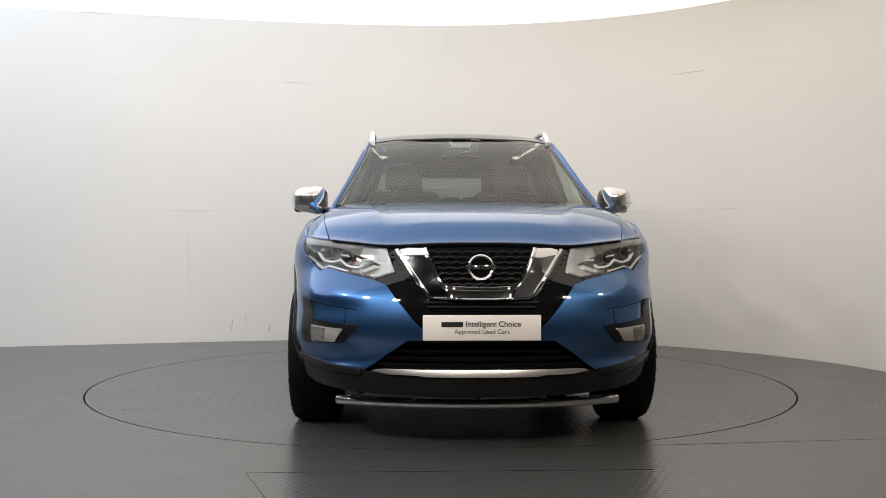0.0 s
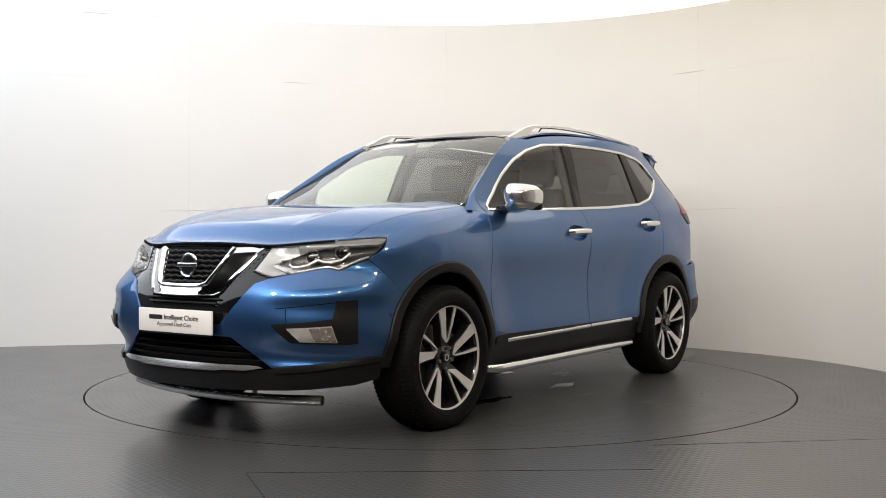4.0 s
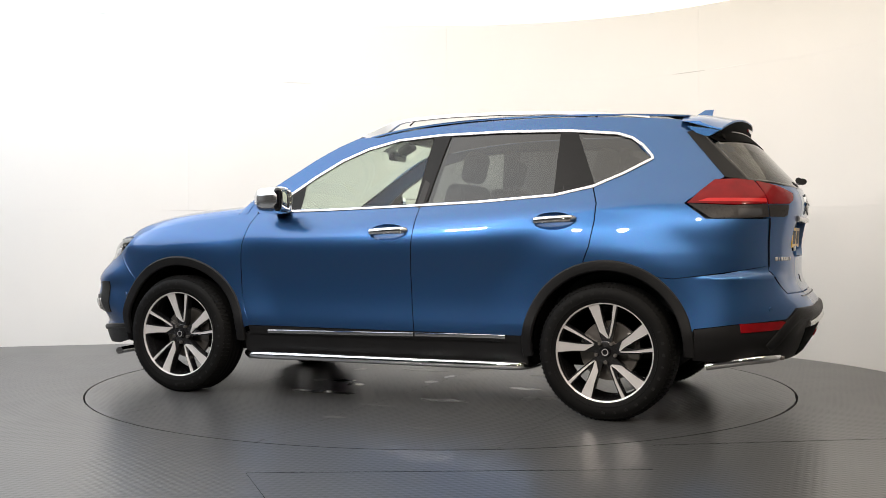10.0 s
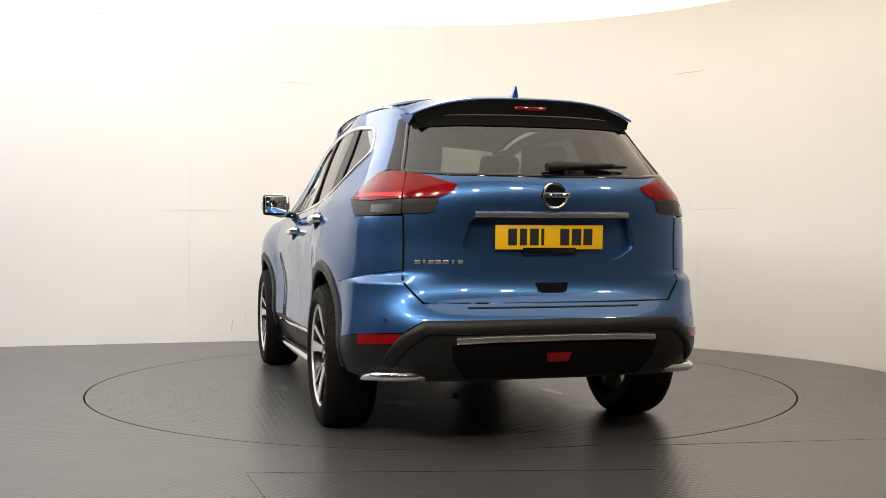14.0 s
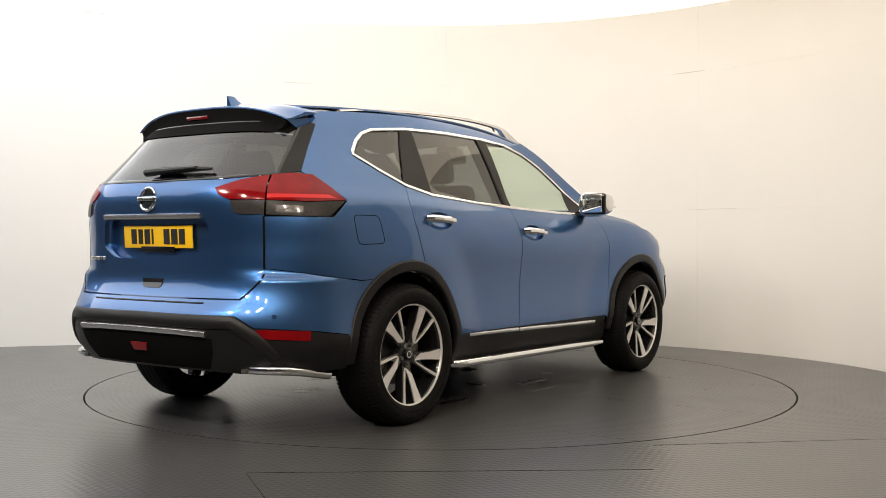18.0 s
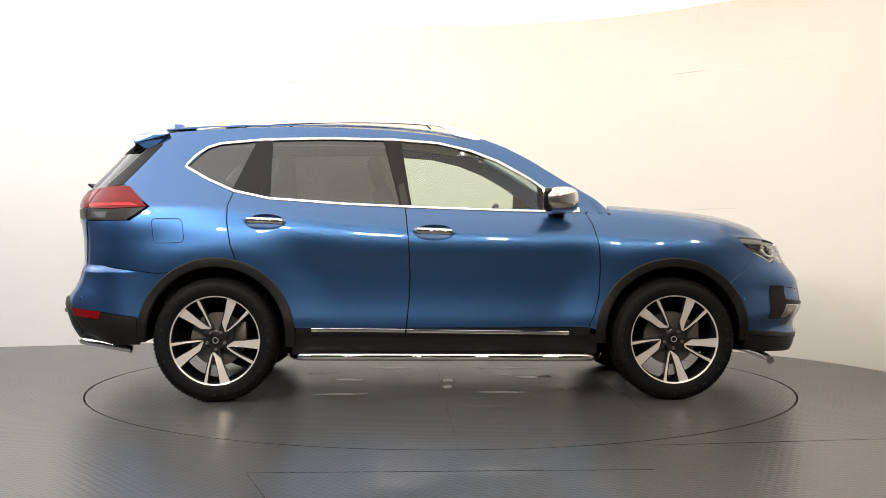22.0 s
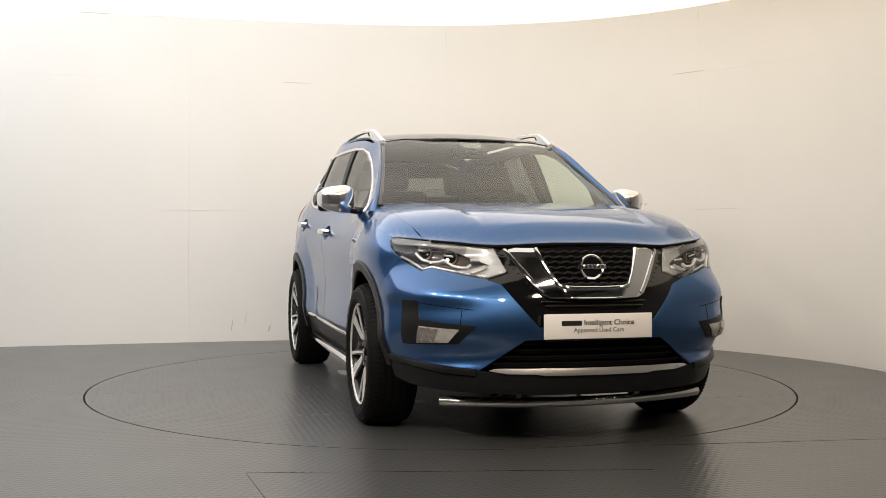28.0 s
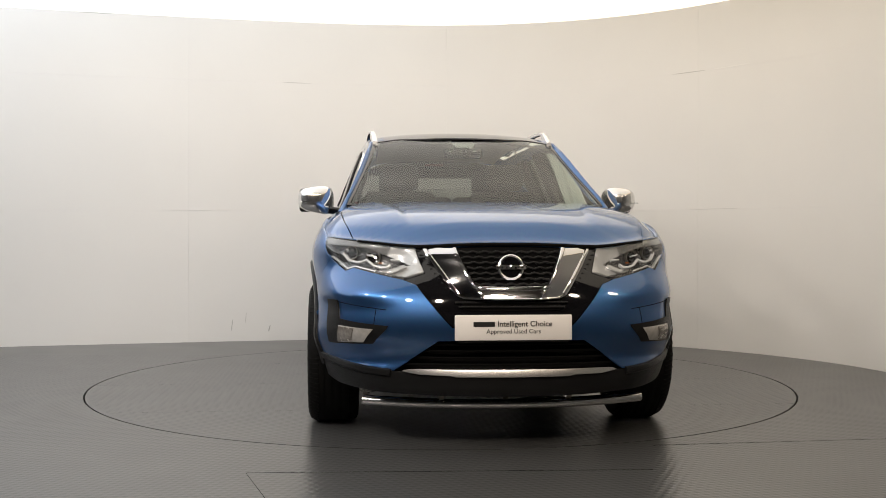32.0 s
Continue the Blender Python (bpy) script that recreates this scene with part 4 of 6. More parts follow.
    # five double spokes: a broad blade and a thin one that meet near the hub, machined faces on black sides
    for k in range(5):
        a = 2 * math.pi * k / 5 + (0.0 if sg > 0 else math.pi)
        turn = Matrix.Rotation(a, 4, "Y")

        def bar(outline, y_out, y_in, h, name, m_, lab=""):
            bm = bmesh.new()
            top = []
            for r, t in outline:
                y = y_in + (y_out - y_in) * min(1, max(0, (r - 0.06) / 0.19)) ** 0.8
                top.append((t, y, r))
            up = [bm.verts.new(turn @ Vector(p)) for p in top]
            dn = [bm.verts.new(turn @ Vector((p[0], p[1] - h, p[2]))) for p in top]
            bm.faces.new(up)
            bm.faces.new(dn[::-1])
            n = len(up)
            for i in range(n):
                bm.faces.new((up[i], dn[i], dn[(i + 1) % n], up[(i + 1) % n]))
            bmesh.ops.recalc_face_normals(bm, faces=bm.faces)
            part(name, bm, m_, w, lab, smooth=False)
        bar([(0.252, 0.092), (0.2605, 0.032), (0.166, 0.012), (0.105, -0.004), (0.074, -0.018), (0.072, -0.010), (0.105, 0.030), (0.166, 0.052)], 0.108, 0.078, 0.006, "spoke_face", ALLOY, "machined silver spoke face")
        bar([(0.260, -0.048), (0.256, -0.066), (0.16, -0.047), (0.090, -0.030), (0.072, -0.020), (0.080, -0.019), (0.11, -0.026), (0.16, -0.036)], 0.108, 0.078, 0.006, "spoke_face", ALLOY, "machined silver spoke face")
        bar([(0.250, 0.098), (0.256, 0.026), (0.16, 0.006), (0.115, -0.008), (0.15, -0.028), (0.256, -0.042), (0.252, -0.073), (0.155, -0.053), (0.08, -0.036), (0.05, -0.03), (0.05, 0.02), (0.10, 0.036), (0.166, 0.058)], 0.101, 0.071, 0.045, "spoke", RIMBLACK)
    return w


def top_parts(root):
    # bonnet: outline in plan
    lip = [(float(lip_x(y)) - 0.004, y) for y in (0.0, 0.12, 0.25, 0.34, 0.43, 0.50, 0.572, 0.64, 0.685)]
    shut = [(1.905, 0.704), (1.85, 0.715), (1.795, 0.728), (1.68, 0.748), (1.5, 0.763), (1.3, 0.765), (1.15, 0.752), (1.05, 0.742)]
    half = lip + shut + [(1.0, 0.735), (1.01, 0.60), (1.06, 0.35), (1.09, 0.0)]
    o = half + [(x, -y) for x, y in reversed(half[1:-1])]
    panel("bonnet", o, bonnet, PAINT, root, res=0.03, depth=0.02)
    edge_ = [(x + 0.005, y, float(lip_z(y)) - 0.009) for x, y in lip]
    # near-black tube stands in for the shaded gap under the lip
    part("bonnet_gap_shade", tube([(x, -y, z) for x, y, z in reversed(edge_[1:])] + edge_, 0.0075, 8), DARK, root, "dark gap under the bonnet lip")
    # the wing's top between the bonnet's shut line and the flank
    for sg in (1, -1):
        rim = [(x, float(skin_y(x, bonnet_rim(x) - 0.029))) for x in (0.875, 0.95, 1.05, 1.2, 1.35, 1.5, 1.6, 1.70)] + [(1.745, 0.834)]
        o = rim + [(float(lip_x(y)) - 0.004, y) for y in (0.80, 0.75, 0.692)] + [(x, y + 0.004) for x, y in shut] + [(1.0, 0.739), (0.93, 0.755), (0.875, 0.785)]
        panel("wing_top", [(x, sg * y) for x, y in o], bonnet, PAINT, root, res=0.025, depth=0.004)
    # scuttle below the windscreen
    def scut(x, y):
        return x, y, np.asarray(1.146 - 0.03 * np.abs(y)) + 0 * np.asarray(x)
    panel("scuttle", [(1.10, 0.0), (1.06, 0.36), (1.01, 0.6), (0.99, 0.735), (0.90, 0.735), (0.92, 0.5), (0.97, 0.0), (0.92, -0.5), (0.90, -0.735), (0.99, -0.735), (1.01, -0.6), (1.06, -0.36)], scut, BLACK, root, depth=0.01)
    # windscreen
    hw = spline((1.14, 0.735), (1.30, 0.662), (1.45, 0.600), (1.60, 0.552))
    zs = np.linspace(1.150, 1.560, 12)
    top = [(0.545, 1.572), (0.43, 1.592), (0.25, 1.604), (0.0, 1.608)]
    o = [(float(hw(z)), z) for z in zs] + top
    o = o + [(-y, z) for y, z in reversed(o[:-1])]
    w = panel("windscreen", o, screen, GLASS, root, "clear laminated windscreen", depth=0, lift=0.0, flip=False)
    w.visible_shadow = False
    strip("windscreen_seal", o, screen, 0.020, 0.004, GLOSS, root, closed=True)
    panel("windscreen_band", [(0.07, 1.605), (-0.07, 1.605), (-0.075, 1.565), (-0.05, 1.535), (0.05, 1.535), (0.075, 1.565)], screen, GLOSS, root, depth=0, lift=-0.004)
    # A-pillar faces between screen and side
    for sg in (1, -1):
        bm = bmesh.new()
        rows = []
        for z in np.linspace(1.112, 1.575, 17):
            y0 = float(hw(z)) + 0.004
            x0 = float(screen_x(z) - 0.20 * y0 * y0)
            x1 = float(np.interp(z, [1.13, 1.200, 1.322, 1.437, 1.518, 1.568, 1.60], [0.92, 0.875, 0.69, 0.515, 0.375, 0.25, 0.15]))
            y1 = float(skin_y(x1, z))
            full = 1 - 0.8 * float(step(1.44, 1.575, z))
            mid = ((x0 + x1) / 2 + 0.026 * full, (y0 + y1) / 2 + 0.010 * full)
            rows.append([bm.verts.new((a, sg * b, z)) for a, b in ((x0 - 0.01, y0), (x0 * 0.75 + x1 * 0.25 + 0.019 * full, y0 * 0.75 + y1 * 0.25 + 0.006), mid, (x0 * 0.25 + x1 * 0.75 + 0.022 * full, y0 * 0.25 + y1 * 0.75 + 0.008), (x1, y1))])
        for a, b in zip(rows, rows[1:]):
            for k in range(4):
                bm.faces.new((a[k], a[k + 1], b[k + 1], b[k]))
        bmesh.ops.recalc_face_normals(bm, faces=bm.faces)
        part("windscreen_pillar", bm, PAINT, root)
    # roof: painted sides and a dark glass panel between them
    xs = np.linspace(0.17, -1.72, 24)
    def edge(x):
        z = float(cant(x))
        for _ in range(3):
            y = float(skin_y(x, z))
            z = float(roof_z(x, y)[2])
        return y
    for sg in (1, -1):
        o = [(x, sg * edge(x)) for x in xs] + [(x, sg * 0.50) for x in xs[::-1]]
        panel("roof_side", o, roof_z, PAINT, root, depth=0.01)
    front = [(0.235, 0.0), (0.225, 0.25), (0.19, 0.42), (0.15, 0.50)]
    o = front + [(-1.0, 0.50), (-1.0, -0.50)] + [(x, -y) for x, y in reversed(front[1:])]
    panel("roof_glass", o, roof_z, GLOSS, root, "dark panoramic roof glass", depth=0.01, lift=0.001)
    o = [(-1.005, 0.50), (-1.72, 0.50), (-1.72, -0.50), (-1.005, -0.50)]
    panel("roof_rear", o, roof_z, PAINT, root, depth=0.01)
    # shark-fin aerial
    bm = bmesh.new()
    zb = float(roof_z(-1.72, 0)[2])
    rows = []
    for t in np.linspace(0, 1, 10):
        h = 0.056 * t ** 1.2
        L0, L1 = -1.60 - 0.13 * t ** 0.8, -1.765 - 0.015 * t
        w_ = 0.022 * (1 - t) + 0.004
        rows.append([bm.verts.new(p) for p in ((L0, 0, zb + h - 0.004), (0.6 * L0 + 0.4 * L1, w_, zb + h - 0.004), (L1, w_ * 0.7, zb + h - 0.004), (L1, -w_ * 0.7, zb + h - 0.004), (0.6 * L0 + 0.4 * L1, -w_, zb + h - 0.004))])
    for a, b in zip(rows, rows[1:]):
        for k in range(5):
            bm.faces.new((a[k], a[(k + 1) % 5], b[(k + 1) % 5], b[k]))
    bm.faces.new(rows[-1])
    bmesh.ops.recalc_face_normals(bm, faces=bm.faces)
    part("roof_aerial", bm, PAINT, root)


def text_part(name, body, size, m, parent, material, label="", bold=0.0, align="CENTER"):
    cu = bpy.data.curves.new(name, "FONT")
    cu.body, cu.size, cu.align_x, cu.align_y, cu.extrude, cu.offset = body, size, align, "CENTER", 0.0006, bold
    tmp = bpy.data.objects.new(name, cu)
    scene.collection.objects.link(tmp)
    me = bpy.data.meshes.new_from_object(tmp)
    bpy.data.objects.remove(tmp)
    me.transform(m)
    me.materials.append(material)
    ob = new(name, me)
    ob.parent = parent
    if label:
        tagged(ob, label)
    return ob


def face_on(x, y, z, lean=0, back=False):
    """Turns drawing that lies in x, y to face the front (or the back) of the car."""
    return Matrix.Translation((x, y, z)) @ Matrix.Rotation(radians(-90 if back else 90), 4, "Z") @ Matrix.Rotation(radians(90 - lean), 4, "X")


def badge(root, x, z, r, back=False):
    b = empty("badge", root)
    m = face_on(x, 0, z, 8, back)
    bm = lathe([(r, 0), (r * 0.99, 0.008), (r * 0.90, 0.012), (r * 0.80, 0.008), (r * 0.78, 0)], 48, "z")
    bm.transform(m)
    part("badge_ring", bm, CHROME, b, "chrome ring badge")
    bm = box((2.3 * r, 0.36 * r, 0.014), (0, 0, 0.008), 0.003)
    bm.transform(m)
    part("badge_bar", bm, CHROME, b)
    bm = cyl(r * 0.79, r * 0.79, 0.004, (0, 0, 0.001), seg=40)
    bm.transform(m)
    part("badge_back", bm, GLOSS, b)
    for k in range(6):
        bm = box((0.20 * r, 0.20 * r, 0.002), ((-0.85 + 0.34 * k) * r, 0, 0.016), 0)
        bm.transform(m)
        part("badge_mark", bm, INK, b, smooth=False)
    return b


def front_end(root):
    fxx = 1.3525
    arc = [(x, float(skin_y(x, z)), z) for x, z in arch(fxx, 41.6, 3, 0.456, 14)]
    half = [(2.3, 0.0, 0.560), (2.3, 0.27, 0.562), (2.275, 0.292, 0.589), (2.202, 0.419, 0.752), (2.173, 0.479, 0.774), (2.096, 0.612, 0.802), (2.022, 0.703, 0.823), (1.99, 0.74, 0.808), (1.93, 0.79, 0.839)] + flank_line((1.868, 0.860), (arc[0][0] + 0.001, arc[0][2] + 0.001)) + arc + \
        [(1.80, float(skin_y(1.80, 0.412)), 0.412), (1.95, 0.80, 0.398), (2.12, 0.66, 0.376), (2.22, 0.53, 0.366), (2.27, 0.42, 0.445), (2.30, 0.335, 0.503), (2.30, 0.0, 0.507)]
    bumper = panel("front_bumper", fpoly(both(half)), FRONT, PAINT, root, su=1.0, res=0.02)
    # black V round the grille
    v = [(2.15, 0.0, 0.928), (2.108, 0.423, 0.926), (2.188, 0.383, 0.806), (2.173, 0.474, 0.777), (2.200, 0.417, 0.754), (2.273, 0.289, 0.592), (2.3, 0.267, 0.566), (2.3, 0.0, 0.564)]
    grille = panel("grille_surround", fpoly(both(v)), FRONT, GLOSS, root, "gloss black V-shaped grille surround", depth=0.04, lift=-0.006)
    # chrome V
    cv = [(2.13, 0.243, 0.916), (2.12, 0.386, 0.919), (2.17, 0.300, 0.800), (2.2, 0.232, 0.706), (2.22, 0.205, 0.692), (2.24, 0.0, 0.688)]
    o = cv + [(x, -y, z) for x, y, z in reversed(cv[:-1])] + [(2.18, -0.19, 0.80), (2.2, -0.160, 0.746), (2.22, -0.13, 0.736), (2.24, 0.0, 0.733), (2.22, 0.13, 0.736), (2.2, 0.160, 0.746), (2.18, 0.19, 0.80)]

    def chrome_surf(phi, z):
        # the limbs of the V are facets that turn outwards
        x, y, zz = FRONT(phi, z)
        out = np.maximum(np.abs(y) - (0.16 + 0.49 * (zz - 0.746)), 0)
        return x + 0.034 - 0.34 * out, y, zz
    panel("chrome_grille_bar", fpoly(o), chrome_surf, CHROME, grille, "wide chrome V bar", depth=0.03, res=0.012)
    edge = [(2.13, 0.246, 0.914), (2.18, 0.193, 0.80), (2.2, 0.163, 0.748), (2.22, 0.135, 0.738), (2.24, 0.06, 0.735), (2.24, -0.06, 0.735), (2.22, -0.135, 0.738), (2.2, -0.163, 0.748), (2.18, -0.193, 0.80), (2.13, -0.246, 0.914)]
    strip("chrome_grille_edge", fpoly(edge), chrome_surf, 0.020, 0.012, CHROME, grille, "bright inner edge of the V bar", lift=-0.002)
    for sg in (1, -1):
        strip("chrome_grille_edge", fpoly([(2.12, sg * 0.380, 0.915), (2.17, sg * 0.295, 0.800), (2.2, sg * 0.229, 0.710)]), chrome_surf, 0.022, 0.010, CHROME, grille, "bright outer edge of the V bar", lift=-0.003)
    low_edge = [(2.2, 0.232, 0.708), (2.22, 0.205, 0.694), (2.24, 0.06, 0.690), (2.24, -0.06, 0.690), (2.22, -0.205, 0.694), (2.2, -0.232, 0.708)]
    strip("chrome_grille_edge", fpoly(low_edge), chrome_surf, 0.010, 0.008, CHROME, grille, "bright lower edge of the V bar", lift=-0.004)
    back = [(2.15, 0.0, 0.926), (2.13, 0.248, 0.914), (2.2, 0.160, 0.740), (2.24, 0.0, 0.735)]
    panel("grille_back", fpoly(both(back)), FRONT, DARK, grille, lift=-0.001, depth=0)
    low_back = [(2.24, 0.0, 0.686), (2.24, 0.19, 0.688), (2.26, 0.235, 0.70), (2.275, 0.215, 0.640), (2.28, 0.0, 0.637)]
    panel("grille_back", fpoly(both(low_back)), FRONT, DARK, grille, lift=-0.001, depth=0)
    # textured strips beside the chrome
    for sg in (1, -1):
        for k in range(9):
            t = (k + 0.5) / 9
            y, z = 0.405 - 0.140 * t, 0.914 - 0.190 * t
            x = float(FRONT(fa(2.13, y), z)[0])
            bm = box((0.010, 0.026, 0.009), (x - 0.012, sg * (y + 0.012), z), 0.002, 1, Matrix.Rotation(sg * 0.25, 4, "X"))
            part("grille_rib", bm, BLACK, grille, smooth=False)
    # mesh of wavy bars
    for k in range(7):
        z = 0.755 + 0.024 * k
        hwid = 0.155 + (z - 0.736) * 0.46
        pts = []
        for y in np.linspace(-hwid, hwid, 49):
            pts.append((float(FRONT(fa(2.2, y), z)[0]) + 0.016, y, z + 0.0035 * math.cos(y / 0.055 * math.pi * 2 + (math.pi if k % 2 else 0))))
        part("grille_bar", tube(pts, 0.0055, 6), BLACK, grille)
    for z, hw_ in ((0.655, 0.24), (0.675, 0.255)):
        pts = [(float(FRONT(fa(2.25, y), z)[0]) + 0.004, y, z) for y in np.linspace(-hw_, hw_, 20)]
        part("lower_vent_bar", tube(pts, 0.005, 6), BLACK, grille)
    badge(root, float(FRONT(0.0, 0.830)[0]) + 0.030, 0.830, 0.060)
    # lower intake
    lo = [(2.30, 0.0, 0.512), (2.30, 0.345, 0.508), (2.27, 0.43, 0.45), (2.22, 0.55, 0.37), (2.25, 0.50, 0.335), (2.3, 0.0, 0.325)]
    intake = panel("lower_intake", fpoly(both(lo)), FRONT, DARK, root, "black lower air intake", lift=-0.06, depth=0)
    for z, hw_ in ((0.485, 0.36), (0.455, 0.40), (0.425, 0.43), (0.395, 0.47)):
        pts = [(float(FRONT(fa(2.27, y), z)[0]) - 0.025, y, z) for y in np.linspace(-hw_, hw_, 24)]
        part("intake_slat", tube(pts, 0.006, 6), DARK, intake)
    # black chin with a silver trim
    ch = [(2.3, 0.0, 0.345), (2.25, 0.47, 0.352), (2.235, 0.52, 0.362), (2.12, 0.66, 0.372), (1.95, 0.80, 0.394), (1.80, float(skin_y(1.80, 0.408)), 0.408), (1.80, float(skin_y(1.80, 0.30)), 0.30), (1.95, 0.80, 0.275), (2.10, 0.62, 0.262), (2.25, 0.3, 0.256), (2.27, 0.0, 0.254)]
    chin = panel("front_chin", fpoly(both(ch)), FRONT, BLACK, root, "matt black lower bumper", depth=0.05)
    for sg in (1, -1):
        lip_line = [(1.80, sg * float(skin_y(1.80, 0.40)), 0.398), (1.95, sg * 0.80, 0.384), (2.12, sg * 0.66, 0.363), (2.215, sg * 0.545, 0.356)]
        strip("chin_lip", fpoly(lip_line), FRONT, 0.034, 0.012, BLACK, chin, "raised upper edge of the lower bumper")
    tr = [(2.3, 0.0, 0.378), (2.25, 0.42, 0.378), (2.24, 0.47, 0.375), (2.23, 0.492, 0.366), (2.25, 0.41, 0.353), (2.28, 0.28, 0.352), (2.28, 0.25, 0.346), (2.3, 0.0, 0.345)]
    def trim_surf(phi, z):
        x, y, zz = FRONT(phi, z)
        return x - 0.16 * (zz - 0.36) + 0.012, y, zz
    panel("chin_trim", fpoly(both(tr)), trim_surf, BRUSHED, chin, "silver skid trim", depth=0.02, res=0.012)
    # bent bar under the chin
    pts = [(2.12 - 0.10 * (abs(y) / 0.655) ** 2.2, y, 0.206 - 0.012 * (1 - (y / 0.66) ** 2)) for y in np.linspace(-0.66, 0.66, 33)]
    fb = part("front_bar", tube(pts, 0.0235, 18), MIRRORCAP, root, "polished steel front guard bar")
    for y in (-0.3, 0.0, 0.3):
        part("bar_bracket", box((0.012, 0.025, 0.07), (2.10, y, 0.232), 0.003), STEEL, root)
    for sg in (1, -1):
        mir = (lambda p: p) if sg > 0 else flipy
        headlight(root, sg)
        # fog lamp pocket
        fg = [(1.955, 0.820, 0.677), (2.05, 0.776, 0.676), (2.075, 0.771, 0.592), (2.165, 0.680, 0.580), (2.245, 0.553, 0.569), (2.243, 0.560, 0.556), (2.195, 0.620, 0.488), (1.997, 0.805, 0.474), (1.955, 0.822, 0.476)]
        f = panel("fog_surround", fpoly(mir(fg)), FRONT, BLACK, bumper, "black fog lamp surround", lift=0.006, depth=0.02)
        fl_ = [(2.079, 0.768, 0.562), (2.215, 0.618, 0.553), (2.17, 0.660, 0.496), (2.045, 0.774, 0.488)]
        panel("fog_lamp", fpoly(mir(fl_)), FRONT, FOGLENS, f, "clear fog lamp with silver reflector", lift=0.012, depth=0.006)
        fl2 = [(2.079, 0.764, 0.557), (2.155, 0.700, 0.553), (2.125, 0.712, 0.498), (2.048, 0.770, 0.493)]
        panel("fog_reflector", fpoly(mir(fl2)), FRONT, REFLECTOR, f, lift=0.016, depth=0.006)
        # shut lines of the bumper insert
        for a, b in (((2.05, 0.776, 0.668), (2.16, 0.530, 0.640)), ((2.14, 0.572, 0.642), (2.13, 0.575, 0.568))):
            strip("bumper_crease", fpoly(mir([a, b])), FRONT, 0.0035, 0.0008, DARK, bumper)
        for y, z in ((0.755, 0.645), (0.895, 0.60)):
            x = 2.0 if y < 0.8 else 1.80
            p = Vector([float(c) for c in FRONT(sg * fa(x, y), z)])
            n = Vector((p.x - 1.2, p.y, 0)).normalized()
            t = n.to_track_quat("Z", "Y").to_matrix().to_4x4()
            part("parking_sensor", cyl(0.012, 0.0115, 0.006, p, t, 20), PAINT, bumper)
    # show plate: a white card with two lines of print
    pl = empty("show_plate", root, "white show plate with dark print")
    xx = 2.332
    part("plate_card", box((0.012, 0.524, 0.113), (xx, 0, 0.566), 0.004, 2), PLATE_W, pl)
    part("plate_holder", box((0.014, 0.50, 0.12), (xx - 0.012, 0, 0.560), 0.004), GLOSS, pl)
    part("brand_bar", box((0.0015, 0.096, 0.022), (xx + 0.0065, -0.132, 0.581), 0), INK, pl, "dark bar", smooth=False)
    text_part("print", "Intelligent Choice", 0.0345, face_on(xx + 0.0066, -0.073, 0.582), pl, INK, "bold dark print", 0.0005, "LEFT")
    text_part("print", "Approved Used Cars", 0.0285, face_on(xx + 0.0066, 0.0, 0.549), pl, INK, "thin dark print")


